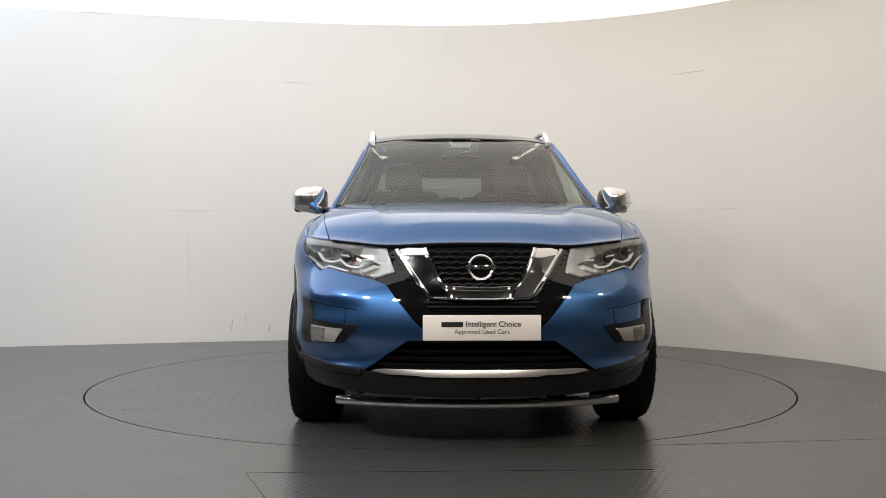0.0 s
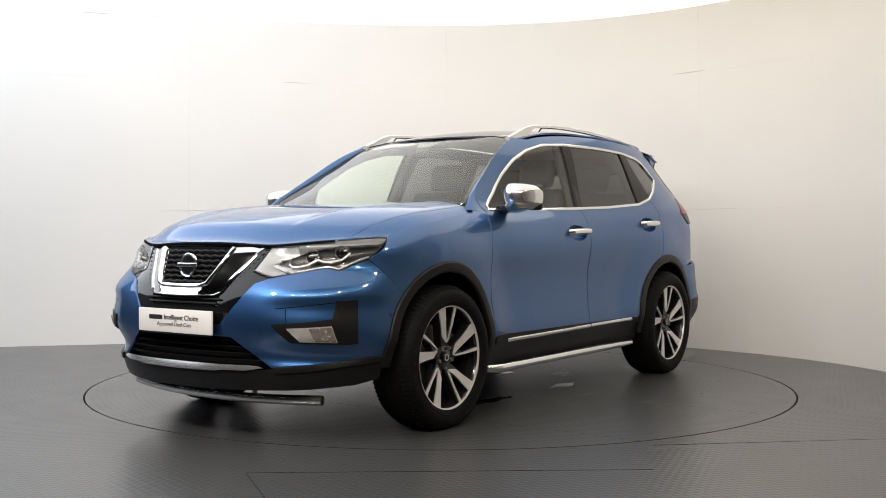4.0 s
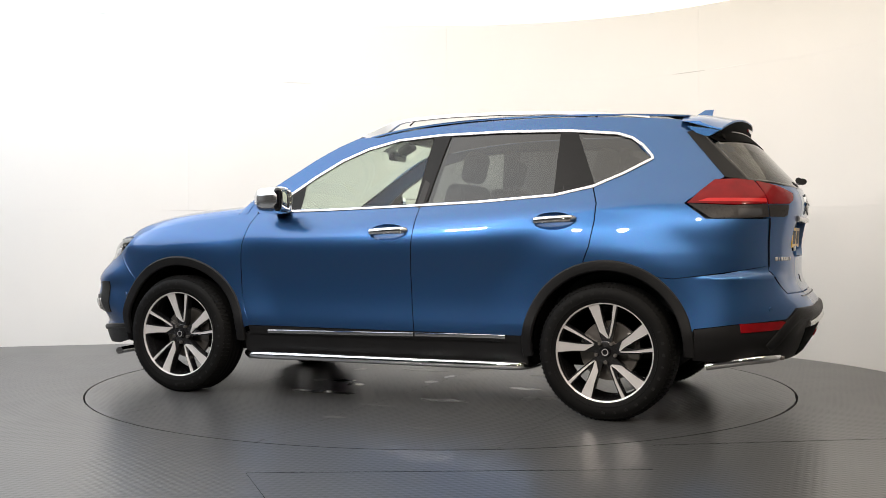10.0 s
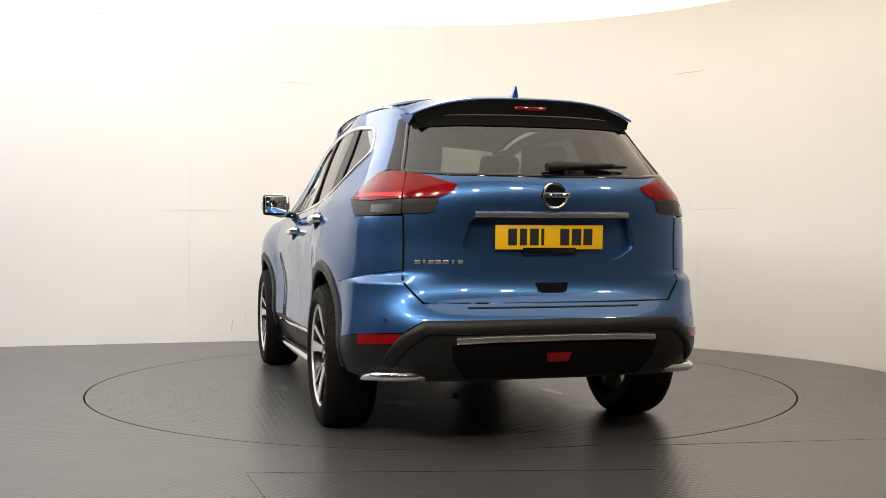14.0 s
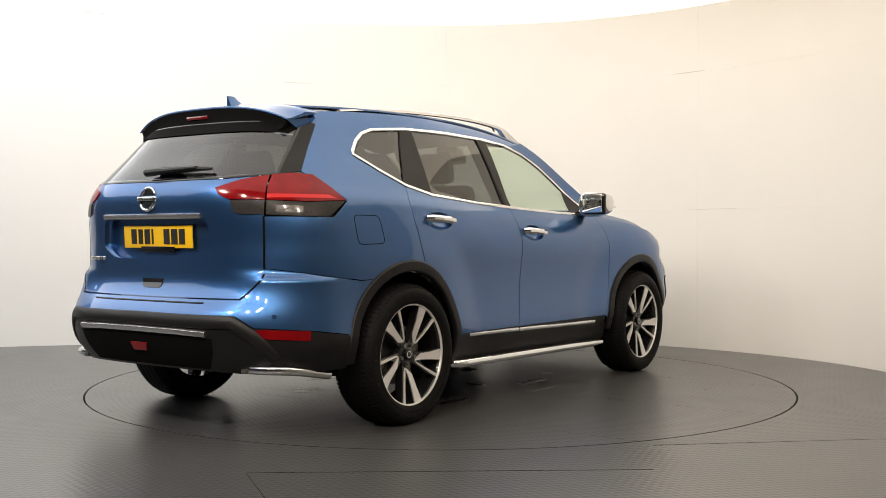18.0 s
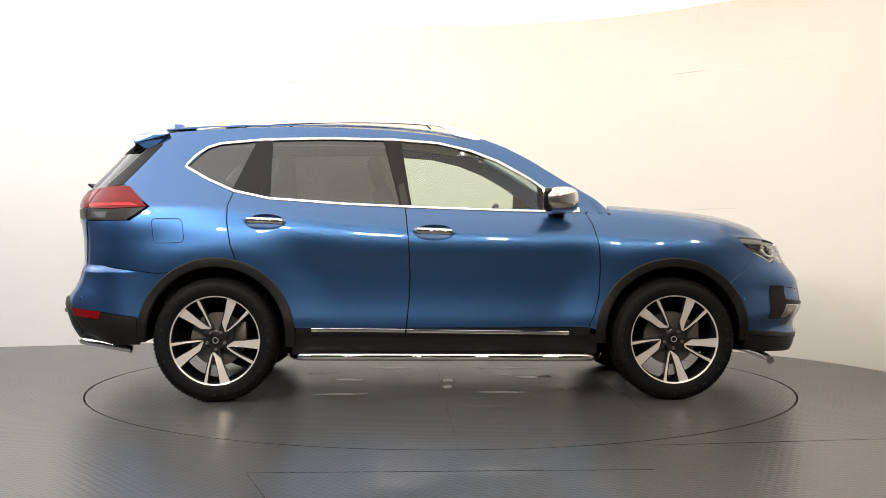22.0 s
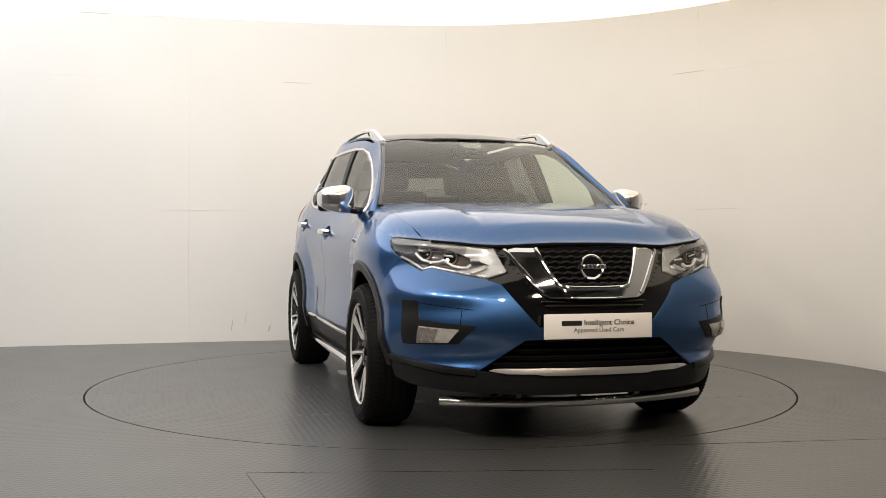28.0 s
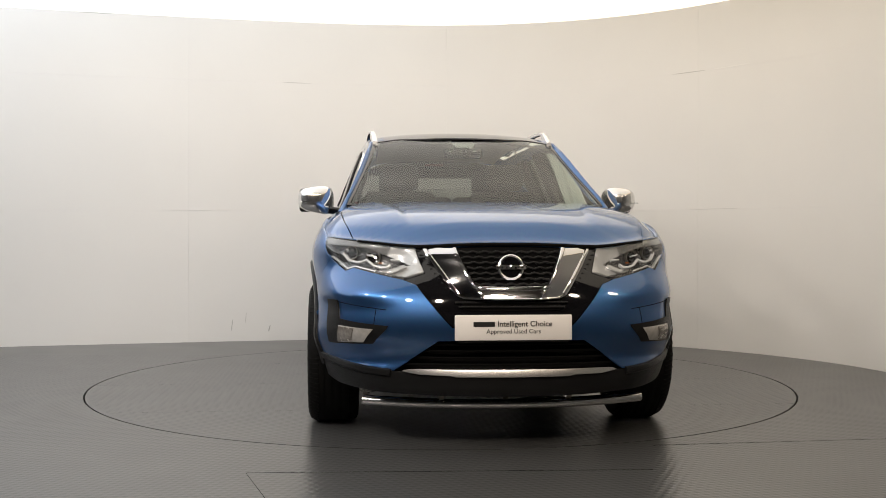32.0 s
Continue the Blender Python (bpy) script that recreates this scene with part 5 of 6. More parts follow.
def headlight(root, sg):
    mir = (lambda p: p) if sg > 0 else flipy
    h = empty("headlight", root)
    o = [(1.751, 0.837, 0.967), (1.80, 0.81, 0.968), (1.93, 0.712, 0.954), (2.04, 0.572, 0.939), (2.108, 0.427, 0.926), (2.19, 0.387, 0.808), (2.173, 0.475, 0.779), (2.096, 0.612, 0.806), (2.022, 0.703, 0.827), (1.99, 0.74, 0.812), (1.93, 0.79, 0.843), (1.866, 0.827, 0.865)]
    w = panel("lens", fpoly(mir(o)), FRONT, LENS, h, "clear headlight lens", lift=0.001, depth=0, res=0.02)
    w.visible_shadow = False
    panel("housing", fpoly(mir(o)), FRONT, HOUSING, h, lift=-0.050, depth=-0.046, res=0.03)

    def bowl(phi, z):
        """Sinks towards the dark middle of the lamp."""
        x, y, zz = FRONT(phi, z)
        ay = np.abs(y)
        g = 0.008 + 0.032 * step(0.955, 0.875, zz) * step(0.40, 0.52, ay)
        return x - g, y - sg * g * 0.4, zz
    bz = [(2.106, 0.432, 0.921), (2.186, 0.392, 0.812), (2.171, 0.476, 0.786), (2.10, 0.605, 0.811), (2.129, 0.55, 0.820), (2.156, 0.458, 0.837), (2.136, 0.498, 0.851), (2.094, 0.569, 0.880), (2.06, 0.535, 0.930)]
    tb = [(2.060, 0.540, 0.931), (2.092, 0.571, 0.881), (2.035, 0.642, 0.910), (1.965, 0.718, 0.925), (1.857, 0.809, 0.930), (1.80, 0.83, 0.935), (1.765, 0.835, 0.958), (1.80, 0.81, 0.961), (1.93, 0.712, 0.948), (2.04, 0.572, 0.934)]
    panel("top_bezel", fpoly(mir(tb)), bowl, TOPBEZEL, h, depth=0.01, res=0.015)
    panel("silver_bezel", fpoly(mir(bz)), bowl, BEZEL, h, "silver headlight bezel", depth=0.02, res=0.015)
    strip("lower_bezel", fpoly(mir([(2.10, 0.605, 0.814), (2.022, 0.70, 0.834), (1.99, 0.737, 0.822), (1.93, 0.787, 0.852), (1.872, 0.823, 0.874)])), FRONT, 0.009, 0.006, SATIN, h, lift=-0.012)
    panel("lamp_shelf", fpoly(mir([(2.128, 0.55, 0.818), (2.137, 0.532, 0.814), (2.152, 0.467, 0.838), (2.144, 0.485, 0.846)])), FRONT, BEZEL, h, lift=-0.014, depth=0.02)
    for y, z, x, r in ((0.722, 0.893, 1.97, 0.030), (0.625, 0.872, 2.06, 0.030)):
        p = Vector([float(c) for c in FRONT(sg * fa(x, y), z)])
        n = Vector((1, sg * 0.35, 0)).normalized()
        p -= n * 0.042
        t = n.to_track_quat("Z", "Y").to_matrix().to_4x4()
        bm = bmesh.new()
        bmesh.ops.create_uvsphere(bm, u_segments=24, v_segments=12, radius=r * 0.9)
        bm.transform(Matrix.Translation(p) @ t @ Matrix.Diagonal((1, 1, 0.6, 1)))
        part("projector", bm, GLOSS, h)
        bm = lathe([(r * 0.92, 0.0), (r * 1.0, 0.014), (r * 1.12, 0.015), (r * 1.18, 0.0)], 32, "z")
        bm.transform(Matrix.Translation(p) @ t)
        part("projector_ring", bm, STEEL, h)
    drl = mat_drl()
    for wd, path in ((0.011, [(1.94, 0.765, 0.895), (1.953, 0.760, 0.883), (1.977, 0.744, 0.861), (2.015, 0.706, 0.853), (2.037, 0.678, 0.855), (2.051, 0.655, 0.864), (2.08, 0.622, 0.841), (2.103, 0.586, 0.833), (2.117, 0.559, 0.833), (2.12, 0.542, 0.846)]),
                     (0.008, [(2.112, 0.542, 0.866), (2.129, 0.50, 0.864)]), (0.008, [(1.95, 0.758, 0.912), (1.965, 0.745, 0.909)]), (0.006, [(2.05, 0.655, 0.888), (2.075, 0.62, 0.882)])):
        strip("running_light", fpoly(mir(path)), FRONT, wd, 0.007, drl, h, "white running light", lift=-0.016)
    p = Vector([float(c) for c in FRONT(sg * fa(2.10, 0.585), 0.846)]) - Vector((0.03, 0, 0))
    part("indicator", box((0.012, 0.018, 0.008), p, 0.003), AMBER, h)
    return h


def mat_drl():
    m = bpy.data.materials.get("running_light_white")
    return m or mat("running_light_white", (0.75, 0.76, 0.78), 0.2, coat=0.6)


def rear_end(root):
    R_ = REAR
    # tailgate
    g = [(-2.24, 0.0, 1.236), (-2.2, 0.45, 1.240), (-2.12, 0.640, 1.262), (-2.15, 0.664, 1.20), (-2.16, 0.668, 1.07), (-2.16, 0.668, 0.79), (-2.22, 0.575, 0.679), (-2.23, 0.0, 0.677)]
    rec = [(-2.2, 0.365, 1.052), (-2.2, 0.405, 0.93), (-2.2, 0.395, 0.91), (-2.2, 0.31, 0.862), (-2.2, 0.0, 0.852)]
    gate = panel("tailgate", rpoly(both(g)), R_, PAINT, root, "blue tailgate", holes=[nip(rpoly(rec + [(x, -y, z) for x, y, z in reversed(rec[:-1])]), 0.03)], depth=0.05, res=0.03)
    rec2 = [(-2.2, 0.38, 1.062), (-2.2, 0.425, 0.93), (-2.2, 0.32, 0.845), (-2.2, 0.0, 0.835)]
    panel("plate_recess", rpoly(rec2 + [(x, -y, z) for x, y, z in reversed(rec2[:-1])]), R_, PAINT, gate, lift=-0.048, depth=0)
    sh = [(-1.9, 0.80, 1.24), (-1.9, 0.82, 0.36), (-2.3, 0.0, 0.36), (-1.9, -0.82, 0.36), (-1.9, -0.80, 1.24), (-2.25, 0.0, 1.22)]
    panel("inner_shell", rpoly(sh), R_, DARK, root, lift=-0.075, depth=0, res=0.06)
    # handle dimple
    hd = [(-2.23, 0.078, 0.762), (-2.23, -0.078, 0.762), (-2.23, -0.066, 0.724), (-2.23, -0.05, 0.716), (-2.23, 0.05, 0.716), (-2.23, 0.066, 0.724)]
    panel("handle_recess", rpoly(hd), R_, GLOSS, gate, lift=0.003, depth=0.004)
    for sg in (1, -1):
        strip("tailgate_gap", rpoly([(x, sg * y, z) for x, y, z in ((-2.165, 0.6705, 1.066), (-2.165, 0.6705, 0.795), (-2.222, 0.577, 0.676))]), R_, 0.010, 0.0010, DARK, gate)
    # chrome bar over the plate
    cb = rpoly([(-2.25, 0.362, 1.068), (-2.27, 0.2, 1.068), (-2.27, -0.2, 1.068), (-2.25, -0.362, 1.068)])
    strip("boot_chrome", cb, R_, 0.028, 0.016, BRUSHED, gate, "chrome boot bar")
    badge(root, float(R_(math.pi, 1.152)[0]) + 0.003, 1.152, 0.062, True)
    # number plate with plain bars
    np_ = empty("number_plate", root, "yellow rear number plate with dark bars")
    px = -2.238
    part("plate_card", box((0.006, 0.522, 0.111), (px, 0, 0.967), 0.002, turn=Matrix.Rotation(radians(-3), 4, "Y")), PLATE_Y, np_)
    part("plate_holder", box((0.010, 0.26, 0.03), (px + 0.004, 0, 0.906), 0.003), GLOSS, np_)
    ys = [0.180, 0.128, 0.076, 0.035, -0.072, -0.130, -0.186]
    for y, wd in zip(ys, (0.042, 0.034, 0.042, 0.014, 0.044, 0.046, 0.044)):
        part("plate_bar", box((0.002, wd, 0.075), (px - 0.0037, y, 0.968), 0, turn=Matrix.Rotation(radians(-3), 4, "Y")), INK, np_, smooth=False)
    # plain raised bars where the model name stands
    for k, wd in enumerate((0.030, 0.012, 0.026, 0.026, 0.028, 0.010, 0.026)):
        y = 0.615 - 0.034 * k
        p = [float(c) for c in R_(ra(-2.2, y), 0.855)]
        part("name_bar", box((0.006, wd, 0.020), p, 0.002, 1, Matrix.Rotation(radians(-22 + 18 * k / 6), 4, "Z")), BRUSHED, gate, smooth=False)
    # rear glass, black side trims, spoiler
    gl = [(-2.23, 0.0, 1.243), (-2.2, 0.45, 1.247), (-2.07, 0.660, 1.268), (-2.01, 0.64, 1.34), (-1.93, 0.615, 1.43), (-1.84, 0.582, 1.52), (-1.90, 0.40, 1.545), (-2.02, 0.0, 1.55)]
    w = panel("rear_glass", rpoly(both(gl)), R_, REARTINT, root, "dark tinted rear window", lift=-0.003, depth=0)
    w.visible_shadow = False
    # black sheet on the glass, added to imitate a deeper dark spoiler underside
    band = [(-2.02, 0.0, 1.549), (-1.90, 0.40, 1.544), (-1.84, 0.575, 1.515), (-1.90, 0.565, 1.482), (-2.04, 0.40, 1.488), (-2.06, 0.0, 1.488)]
    panel("underside_band", rpoly(both(band)), R_, DARK, root, "black band in place of a deeper spoiler underside", lift=0.001, depth=0)
    strip("glass_seal", rpoly(both(gl)), R_, 0.018, 0.003, GLOSS, root, closed=True)
    for sg in (1, -1):
        mir = (lambda p: p) if sg > 0 else flipy
        dp = [(-2.065, 0.666, 1.268), (-2.005, 0.646, 1.34), (-1.925, 0.621, 1.43), (-1.835, 0.588, 1.52), (-1.80, 0.60, 1.545), (-1.762, 0.62, 1.535), (-1.853, 0.655, 1.41), (-1.94, 0.695, 1.283)]
        panel("pillar_trim", rpoly(mir(dp)), R_, BLACK, root, lift=0.002, depth=0.006)
        tail_lamp(root, sg)
    spoiler(root)
    # wiper
    wp = empty("rear_wiper", root, "black rear wiper")
    def on_glass(y, z, d):
        p = [float(c) for c in R_(ra(-2.2, y), z)]
        return (p[0] - d, p[1], p[2] + d * 0.5)
    part("wiper_arm", tube([on_glass(y, 1.268 + 0.016 * t, 0.030) for t, y in zip(np.linspace(0, 1, 10), np.linspace(0.03, -0.30, 10))], [0.024, 0.024, 0.022, 0.018, 0.016, 0.015, 0.014, 0.013, 0.012, 0.010], 8, flat=0.8), BLACK, wp)
    part("wiper_blade", tube([on_glass(y, 1.284, 0.018) for y in np.linspace(-0.01, -0.385, 12)], [0.017, 0.019, 0.019, 0.018, 0.018, 0.017, 0.016, 0.015, 0.013, 0.011, 0.009, 0.007], 8), BLACK, wp)
    # bumper
    rx = -1.3525
    arc = [(x, float(skin_y(x, z)), z) for x, z in arch(rx, 168, 125, 0.456, 14)]
    b = [(-2.25, 0.0, 0.671), (-2.22, 0.578, 0.672), (-2.172, 0.676, 0.795), (-2.17, 0.68, 0.818), (-2.05, 0.795, 0.798)] + flank_line((-1.95, 0.782), (-1.70, 0.751)) + arc[::-1] + [(-1.808, float(skin_y(-1.808, 0.50)), 0.50), (-2.0, 0.85, 0.525), (-2.18, 0.71, 0.545), (-2.22, 0.665, 0.548), (-2.27, 0.600, 0.602), (-2.33, 0.0, 0.604)]
    bump = panel("rear_bumper", rpoly(both(b)), R_, PAINT, root, res=0.03)
    lowb = [(-2.33, 0.0, 0.600), (-2.27, 0.597, 0.598), (-2.22, 0.662, 0.544), (-2.18, 0.71, 0.541), (-2.0, 0.85, 0.521), (-1.806, float(skin_y(-1.806, 0.496)), 0.496), (-1.80, float(skin_y(-1.80, 0.335)), 0.335), (-2.0, 0.80, 0.325), (-2.2, 0.60, 0.325), (-2.3, 0.4, 0.33), (-2.33, 0.0, 0.33)]
    low = panel("rear_lower_bumper", rpoly(both(lowb)), R_, BLACK, root, "matt black lower rear bumper", depth=0.05)
    st = rpoly([(-2.3, 0.478, 0.515), (-2.33, 0.3, 0.522), (-2.34, 0.0, 0.524), (-2.33, -0.3, 0.522), (-2.3, -0.478, 0.515)])
    strip("bumper_chrome", st, R_, 0.030, 0.012, BRUSHED, low, "chrome rear bumper trim", lift=0.006)
    panel("diffuser", rpoly([(-2.33, -0.30, 0.503), (-2.33, 0.30, 0.503), (-2.3, 0.50, 0.492), (-2.3, 0.49, 0.42), (-2.3, 0.44, 0.345), (-2.3, -0.44, 0.345), (-2.3, -0.49, 0.42), (-2.3, -0.50, 0.492)]), R_, DARK, low, lift=0.004, depth=0.01)
    panel("rear_fog_lamp", rpoly([(-2.33, 0.060, 0.456), (-2.33, -0.060, 0.456), (-2.33, -0.050, 0.418), (-2.33, 0.050, 0.418)]), R_, REDLENS, low, "red rear fog lamp", lift=0.012, depth=0.01)
    # raised hoop that frames the lower bumper
    hoop = rpoly([(-2.12, 0.70, 0.40), (-2.2, 0.655, 0.50), (-2.27, 0.585, 0.572), (-2.33, 0.0, 0.576), (-2.27, -0.585, 0.572), (-2.2, -0.655, 0.50), (-2.12, -0.70, 0.40)])
    strip("bumper_hoop", hoop, R_, 0.062, 0.012, BLACK, low, res=0.03)
    # black strip stands in for the dark gap line at the bumper's top edge
    strip("bumper_top_gap", rpoly([(-2.3, 0.42, 0.655), (-2.3, -0.42, 0.655)]), R_, 0.008, 0.004, BLACK, bump)
    for sg in (1, -1):
        mir = (lambda p: p) if sg > 0 else flipy
        rf = [(-2.035, 0.828, 0.528), (-2.20, 0.690, 0.540), (-2.215, 0.672, 0.535), (-2.215, 0.675, 0.500), (-2.04, 0.828, 0.483)]
        panel("reflector", rpoly(mir(rf)), R_, REDLENS, low, "red rear reflector", lift=0.006, depth=0.008)
        pts = [(-1.86, sg * 0.80, 0.302), (-2.04, sg * 0.79, 0.335), (-2.115, sg * 0.772, 0.345), (-2.165, sg * 0.73, 0.348), (-2.19, sg * 0.66, 0.348), (-2.20, sg * 0.54, 0.348)]
        part("rear_bar", tube(pts, 0.0225, 16), CHROME, root, "polished steel corner guard bar")
        part("bar_bracket", box((0.10, 0.03, 0.02), (-2.18, sg * 0.60, 0.340), 0.004), STEEL, root)
        p = Vector([float(c) for c in R_(ra(-2.15, sg * 0.72), 0.60)])
        n = Vector((p.x + 1.4, p.y, 0)).normalized()
        part("parking_sensor", cyl(0.012, 0.0115, 0.006, p, n.to_track_quat("Z", "Y").to_matrix().to_4x4(), 20), PAINT, bump)
    # fuel flap on the right flank
    S = side(-1)
    fo = nip([(-1.735, 1.075), (-1.555, 1.075), (-1.535, 0.935), (-1.715, 0.930)], 0.03)
    strip("fuel_flap", fo, S, 0.004, 0.0010, DARK, root, closed=True, flip=False)


def tail_lamp(root, sg):
    mir = (lambda p: p) if sg > 0 else flipy
    t = empty("tail_lamp", root)
    R_ = REAR
    # body part: red above, smoked below
    a = [(-1.750, 0.808, 1.146), (-1.83, 0.79, 1.205), (-1.925, 0.75, 1.268), (-2.02, 0.70, 1.272), (-2.105, 0.655, 1.262), (-2.15, 0.672, 1.20), (-2.155, 0.678, 1.142), (-1.98, 0.77, 1.135)]
    panel("red_lens", rpoly(mir(a)), R_, REDLENS, t, "red tail lamp lens", lift=0.004, depth=0.01, res=0.02)
    b = [(-1.757, 0.808, 1.141), (-1.98, 0.77, 1.131), (-2.155, 0.678, 1.138), (-2.157, 0.678, 1.072), (-2.0, 0.765, 1.066), (-1.865, 0.81, 1.066)]
    panel("smoked_lens", rpoly(mir(b)), R_, SMOKE, t, "smoked reversing lamp lens", lift=0.004, depth=0.01, res=0.02)
    c = [(-2.11, 0.646, 1.258), (-2.17, 0.545, 1.236), (-2.22, 0.432, 1.197), (-2.215, 0.455, 1.165), (-2.18, 0.50, 1.143), (-2.153, 0.668, 1.140), (-2.148, 0.664, 1.20)]
    panel("red_lens", rpoly(mir(c)), R_, REDLENS, t, "red tail lamp lens", lift=0.007, depth=0.01, res=0.02)
    d = [(-2.18, 0.503, 1.139), (-2.155, 0.668, 1.136), (-2.157, 0.668, 1.074), (-2.19, 0.56, 1.074), (-2.2, 0.53, 1.085)]
    panel("smoked_lens", rpoly(mir(d)), R_, SMOKE, t, "smoked reversing lamp lens", lift=0.007, depth=0.01, res=0.02)
    for q in ([(-1.86, 0.795, 1.168), (-2.15, 0.675, 1.168), (-2.15, 0.675, 1.150), (-1.80, 0.80, 1.152)], [(-2.16, 0.660, 1.170), (-2.19, 0.52, 1.172), (-2.19, 0.51, 1.156), (-2.16, 0.660, 1.152)]):
        panel("lamp_inlay", rpoly(mir(q)), R_, REDBRIGHT, t, lift=0.0055, depth=0.003)
    for q in ([(-2.0, 0.77, 1.115), (-2.11, 0.70, 1.115), (-2.11, 0.70, 1.08), (-2.0, 0.77, 1.08)], [(-2.17, 0.63, 1.118), (-2.18, 0.545, 1.118), (-2.18, 0.56, 1.084), (-2.17, 0.63, 1.082)]):
        panel("lamp_reflector", rpoly(mir(q)), R_, HOUSING, t, lift=0.0055, depth=0.003)
    return t


def spoiler(root):
    sp = empty("roof_spoiler", root)
    bm, bk = bmesh.new(), bmesh.new()
    rows, under = [], []
    W_ = 0.566
    for y in np.linspace(-W_, W_, 41):
        q = abs(y) / W_
        zt = 1.626 - 0.078 * q ** 3.4
        xt = -1.99 + 0.085 * q ** 2.2
        z0 = float(roof_z(-1.70, y)[2]) + 0.001
        zm = (z0 * 0.5 + zt * 0.5) + 0.008 * (1 - q ** 4)
        rows.append([bm.verts.new(p) for p in ((-1.695, y * 1.03, z0 - 0.004 - 0.03 * q ** 6), (-1.79, y * 1.02, z0 * 0.72 + zt * 0.28 + 0.005 - 0.02 * q ** 6), ((-1.70 + xt) / 2, y * 1.01, zm - 0.006 * q ** 6), (xt + 0.03, y, zt + 0.007), (xt + 0.004, y, zt + 0.003), (xt, y, zt - 0.003), (xt + 0.003, y, zt - 0.008))])
        zb = 1.468 + 0.035 * q ** 6
        under.append([bk.verts.new(p) for p in ((xt + 0.004, y * 0.975, zt - 0.007), (xt + 0.010, y * 0.965, zt - 0.035), (xt + 0.01, y * 0.955, zb + 0.03), (xt - 0.005, y * 0.95, zb), (xt + 0.06, y * 0.94, zb + 0.01))])
    for rr, b_ in ((rows, bm), (under, bk)):
        for a, b in zip(rr, rr[1:]):
            for k in range(len(a) - 1):
                b_.faces.new((a[k], a[k + 1], b[k + 1], b[k]))
        bmesh.ops.recalc_face_normals(b_, faces=b_.faces)
    for s_ in (0, -1):
        bm.faces.new(rows[s_])
        bk.faces.new(under[s_])
    part("spoiler_top", bm, PAINT, sp)
    for sg in (1, -1):
        bm = bmesh.new()
        tri = [(-1.895, 1.545), (-1.72, 1.568), (-1.765, 1.535), (-1.80, 1.508), (-1.840, 1.512)]
        a = [bm.verts.new((x, sg * (0.552 + 0.16 * (x + 1.905)), z)) for x, z in tri]
        b = [bm.verts.new((x, sg * (0.532 + 0.16 * (x + 1.905)), z)) for x, z in tri]
        bm.faces.new(a)
        bm.faces.new(b[::-1])
        for i in range(5):
            bm.faces.new((a[i], b[i], b[(i + 1) % 5], a[(i + 1) % 5]))
        bmesh.ops.recalc_face_normals(bm, faces=bm.faces)
        part("spoiler_cheek", bm, PAINT, sp)
    part("spoiler_underside", bk, DARK, sp, "black spoiler underside")
    part("brake_light", box((0.012, 0.16, 0.020), (-1.983, 0, 1.580), 0.005), REDDARK, sp, "red high brake light")


def seat(name, parent, x, y, wd, lean=14, rest=True):
    s_ = empty(name, parent)
    part("cushion", box((0.50, wd, 0.16), (x + 0.20, y, 0.66), 0.05, 4), CLOTH, s_)
    t = Matrix.Rotation(radians(-lean), 4, "Y")
    part("backrest", box((0.13, wd, 0.62), (x - 0.10, y, 0.98), 0.055, 4, t), CLOTH, s_)
    if rest:
        part("headrest", box((0.09, 0.26, 0.19), (x - 0.205, y, 1.385), 0.045, 4, t), CLOTH, s_)
        for o in (-0.05, 0.05):
            part("headrest_post", tube([(x - 0.165, y + o, 1.24), (x - 0.195, y + o, 1.33)], 0.007, 8), SATIN, s_)
    return s_


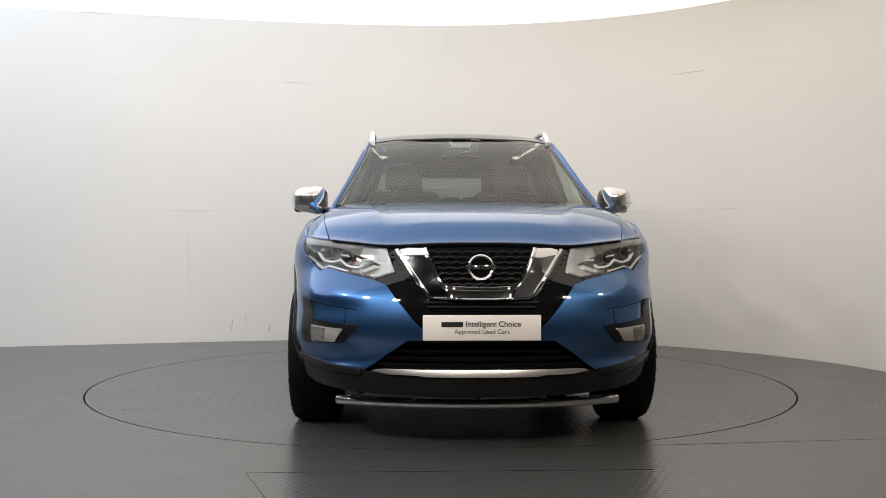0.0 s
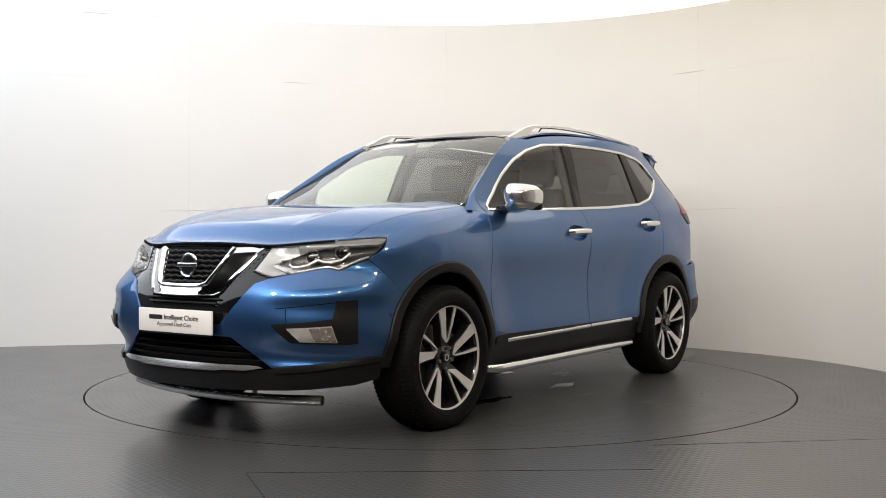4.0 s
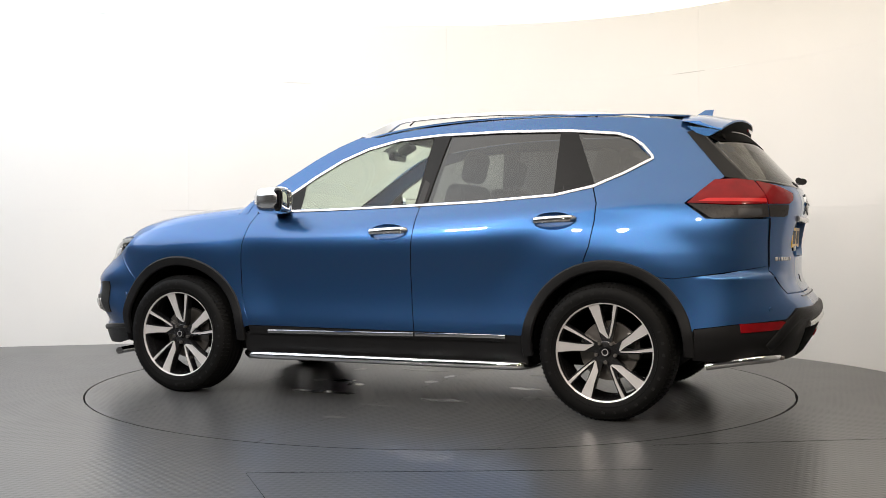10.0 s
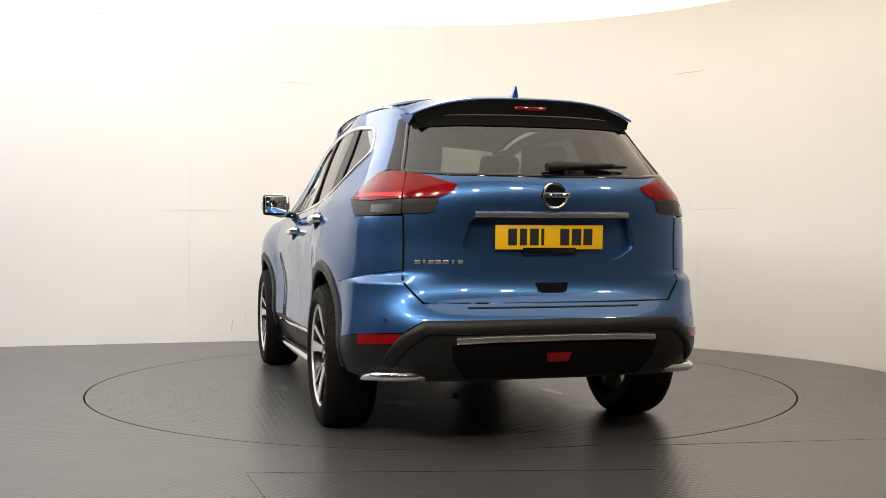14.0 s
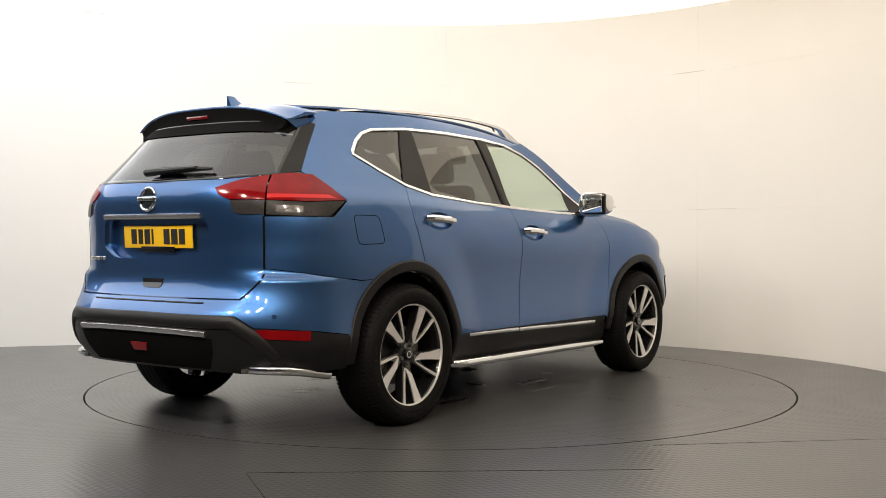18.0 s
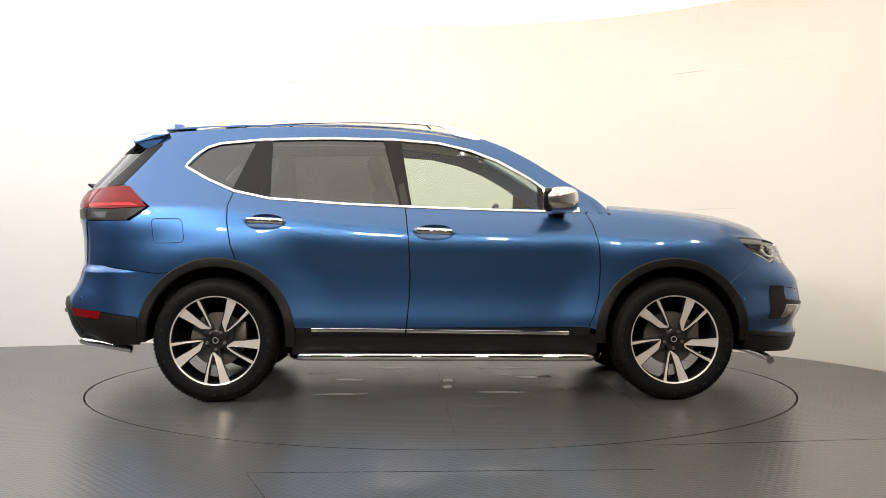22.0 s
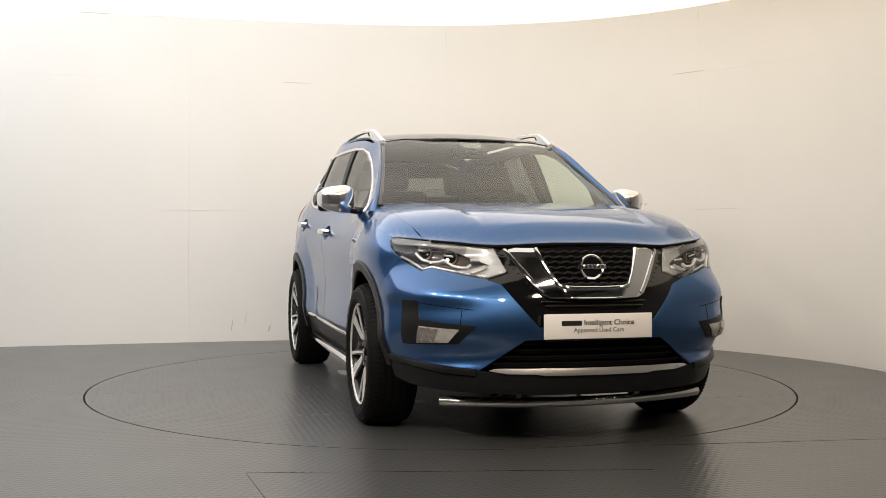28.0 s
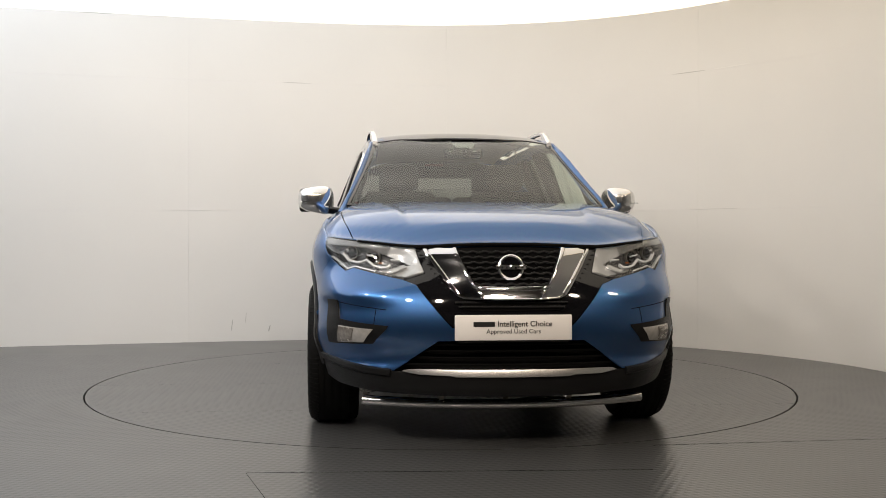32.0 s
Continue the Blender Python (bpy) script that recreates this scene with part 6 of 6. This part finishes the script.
def cabin(root):
    # floor pan, tunnel and underside
    part("floor_pan", box((3.4, 1.46, 0.16), (0.0, 0, 0.345), 0.03), DARK, root)
    part("engine_tray", box((0.75, 0.98, 0.50), (1.75, 0, 0.50), 0.04), DARK, root)
    part("rear_underside", box((0.70, 0.98, 0.30), (-1.80, 0, 0.50), 0.04), DARK, root)
    part("load_floor", box((0.95, 1.25, 0.30), (-1.55, 0, 0.70), 0.03), TRIM, root)
    for sx in (1.3525, -1.3525):
        part("axle", tube([(sx, -0.75, 0.34), (sx, 0.75, 0.34)], 0.035, 12), DARK, root)
    for sg in (1, -1):
        S = side(sg)
        panel("door_card", [(0.80, 1.09), (0.80, 0.40), (-0.85, 0.40), (-0.93, 0.85), (-1.40, 0.90), (-1.9, 0.9), (-1.9, 1.16), (-1.26, 1.17), (-0.6, 1.13)], S, TRIM, root, lift=-0.075, depth=0, flip=sg > 0)
    # dashboard and scuttle
    bm = bmesh.new()
    rows = []
    for y in np.linspace(-0.70, 0.70, 21):
        q = abs(y) / 0.70
        hood_ = 0.035 * math.exp(-((y + 0.37) / 0.16) ** 2)
        rows.append([bm.verts.new(p) for p in ((0.93 - 0.14 * q * q, y, 1.10), (0.70, y, 1.125 + hood_ * 0.4), (0.52, y, 1.12 + hood_), (0.44, y, 1.07 + hood_), (0.40, y, 0.93), (0.46, y, 0.62))])
    for a, b in zip(rows, rows[1:]):
        for k in range(5):
            bm.faces.new((a[k], a[k + 1], b[k + 1], b[k]))
    bmesh.ops.recalc_face_normals(bm, faces=bm.faces)
    part("dashboard", bm, TRIM, root)
    part("display_screen", box((0.02, 0.22, 0.12), (0.42, 0, 1.03), 0.008), GLOSS, root)
    # steering wheel on the right
    sw = empty("steering_wheel", root)
    bm = lathe([(0.185 + 0.016 * math.cos(a), 0.016 * math.sin(a)) for a in np.linspace(0, 2 * math.pi, 10, endpoint=False)], 40, "z", closed=True)
    t = Matrix.Translation((0.26, -0.37, 1.00)) @ Matrix.Rotation(radians(-65), 4, "Y")
    bm.transform(t)
    part("wheel_rim", bm, TRIM, sw)
    bm = box((0.10, 0.34, 0.03), (0, 0, -0.01), 0.01)
    bm.transform(t)
    part("wheel_hub", bm, TRIM, sw)
    part("column", tube([(0.27, -0.37, 0.99), (0.45, -0.37, 0.92)], 0.035, 12), TRIM, root)
    for y in (0.37, -0.37):
        seat("front_seat", root, -0.22, y, 0.50)
    for y in (0.36, -0.36):
        seat("rear_seat", root, -1.02, y, 0.58, 18)
    seat("rear_middle_seat", root, -1.02, 0.0, 0.16, 18, False)
    part("console", box((0.75, 0.20, 0.28), (0.10, 0, 0.60), 0.03), TRIM, root)
    # headlining and inner mirror
    o = [(0.14, 0.52), (-1.85, 0.50), (-1.85, -0.50), (0.14, -0.52)]
    panel("headlining", o, roof_z, LINING, root, lift=-0.045, depth=0)
    part("inner_mirror", box((0.03, 0.24, 0.065), (0.27, 0.0, 1.50), 0.015, 3), GLOSS, root)
    part("mirror_stem", tube([(0.28, 0, 1.51), (0.30, 0, 1.545)], 0.012, 8), GLOSS, root)
    part("sensor_pod", box((0.10, 0.11, 0.05), (0.20, 0.0, 1.545), 0.02, 3, Matrix.Rotation(radians(28), 4, "Y")), TRIM, root)
    for sg in (1, -1):
        for x0, x1, t0, t1 in ((-0.24, -0.32, 1.12, 1.55), (-1.10, -1.12, 1.18, 1.55)):
            ya, yb = float(skin_y(x0, t0)) - 0.05, float(skin_y(x1, t1)) - 0.05
            part("inner_post", tube([(x0, sg * ya, t0), (x1, sg * yb, t1)], 0.045, 8), TRIM, root)


# ---------------------------------------------------------------- build
studio()
TABLE = turntable()
CAR = car()


def motions():
    table, ride = [], []
    for t, d in TURN:
        a = -90 - d
        table.append((t, pose(-0.005, 0.055, 0, 0, 0, a)))
        c = Matrix.Rotation(radians(a), 4, "Z") @ Vector((0.0, AXIS_SHIFT, 0.0))
        ride.append((t, pose(c.x, c.y, 0.0, 0, 0, a)))
    walk(TABLE, table)
    walk(CAR, ride)


motions()
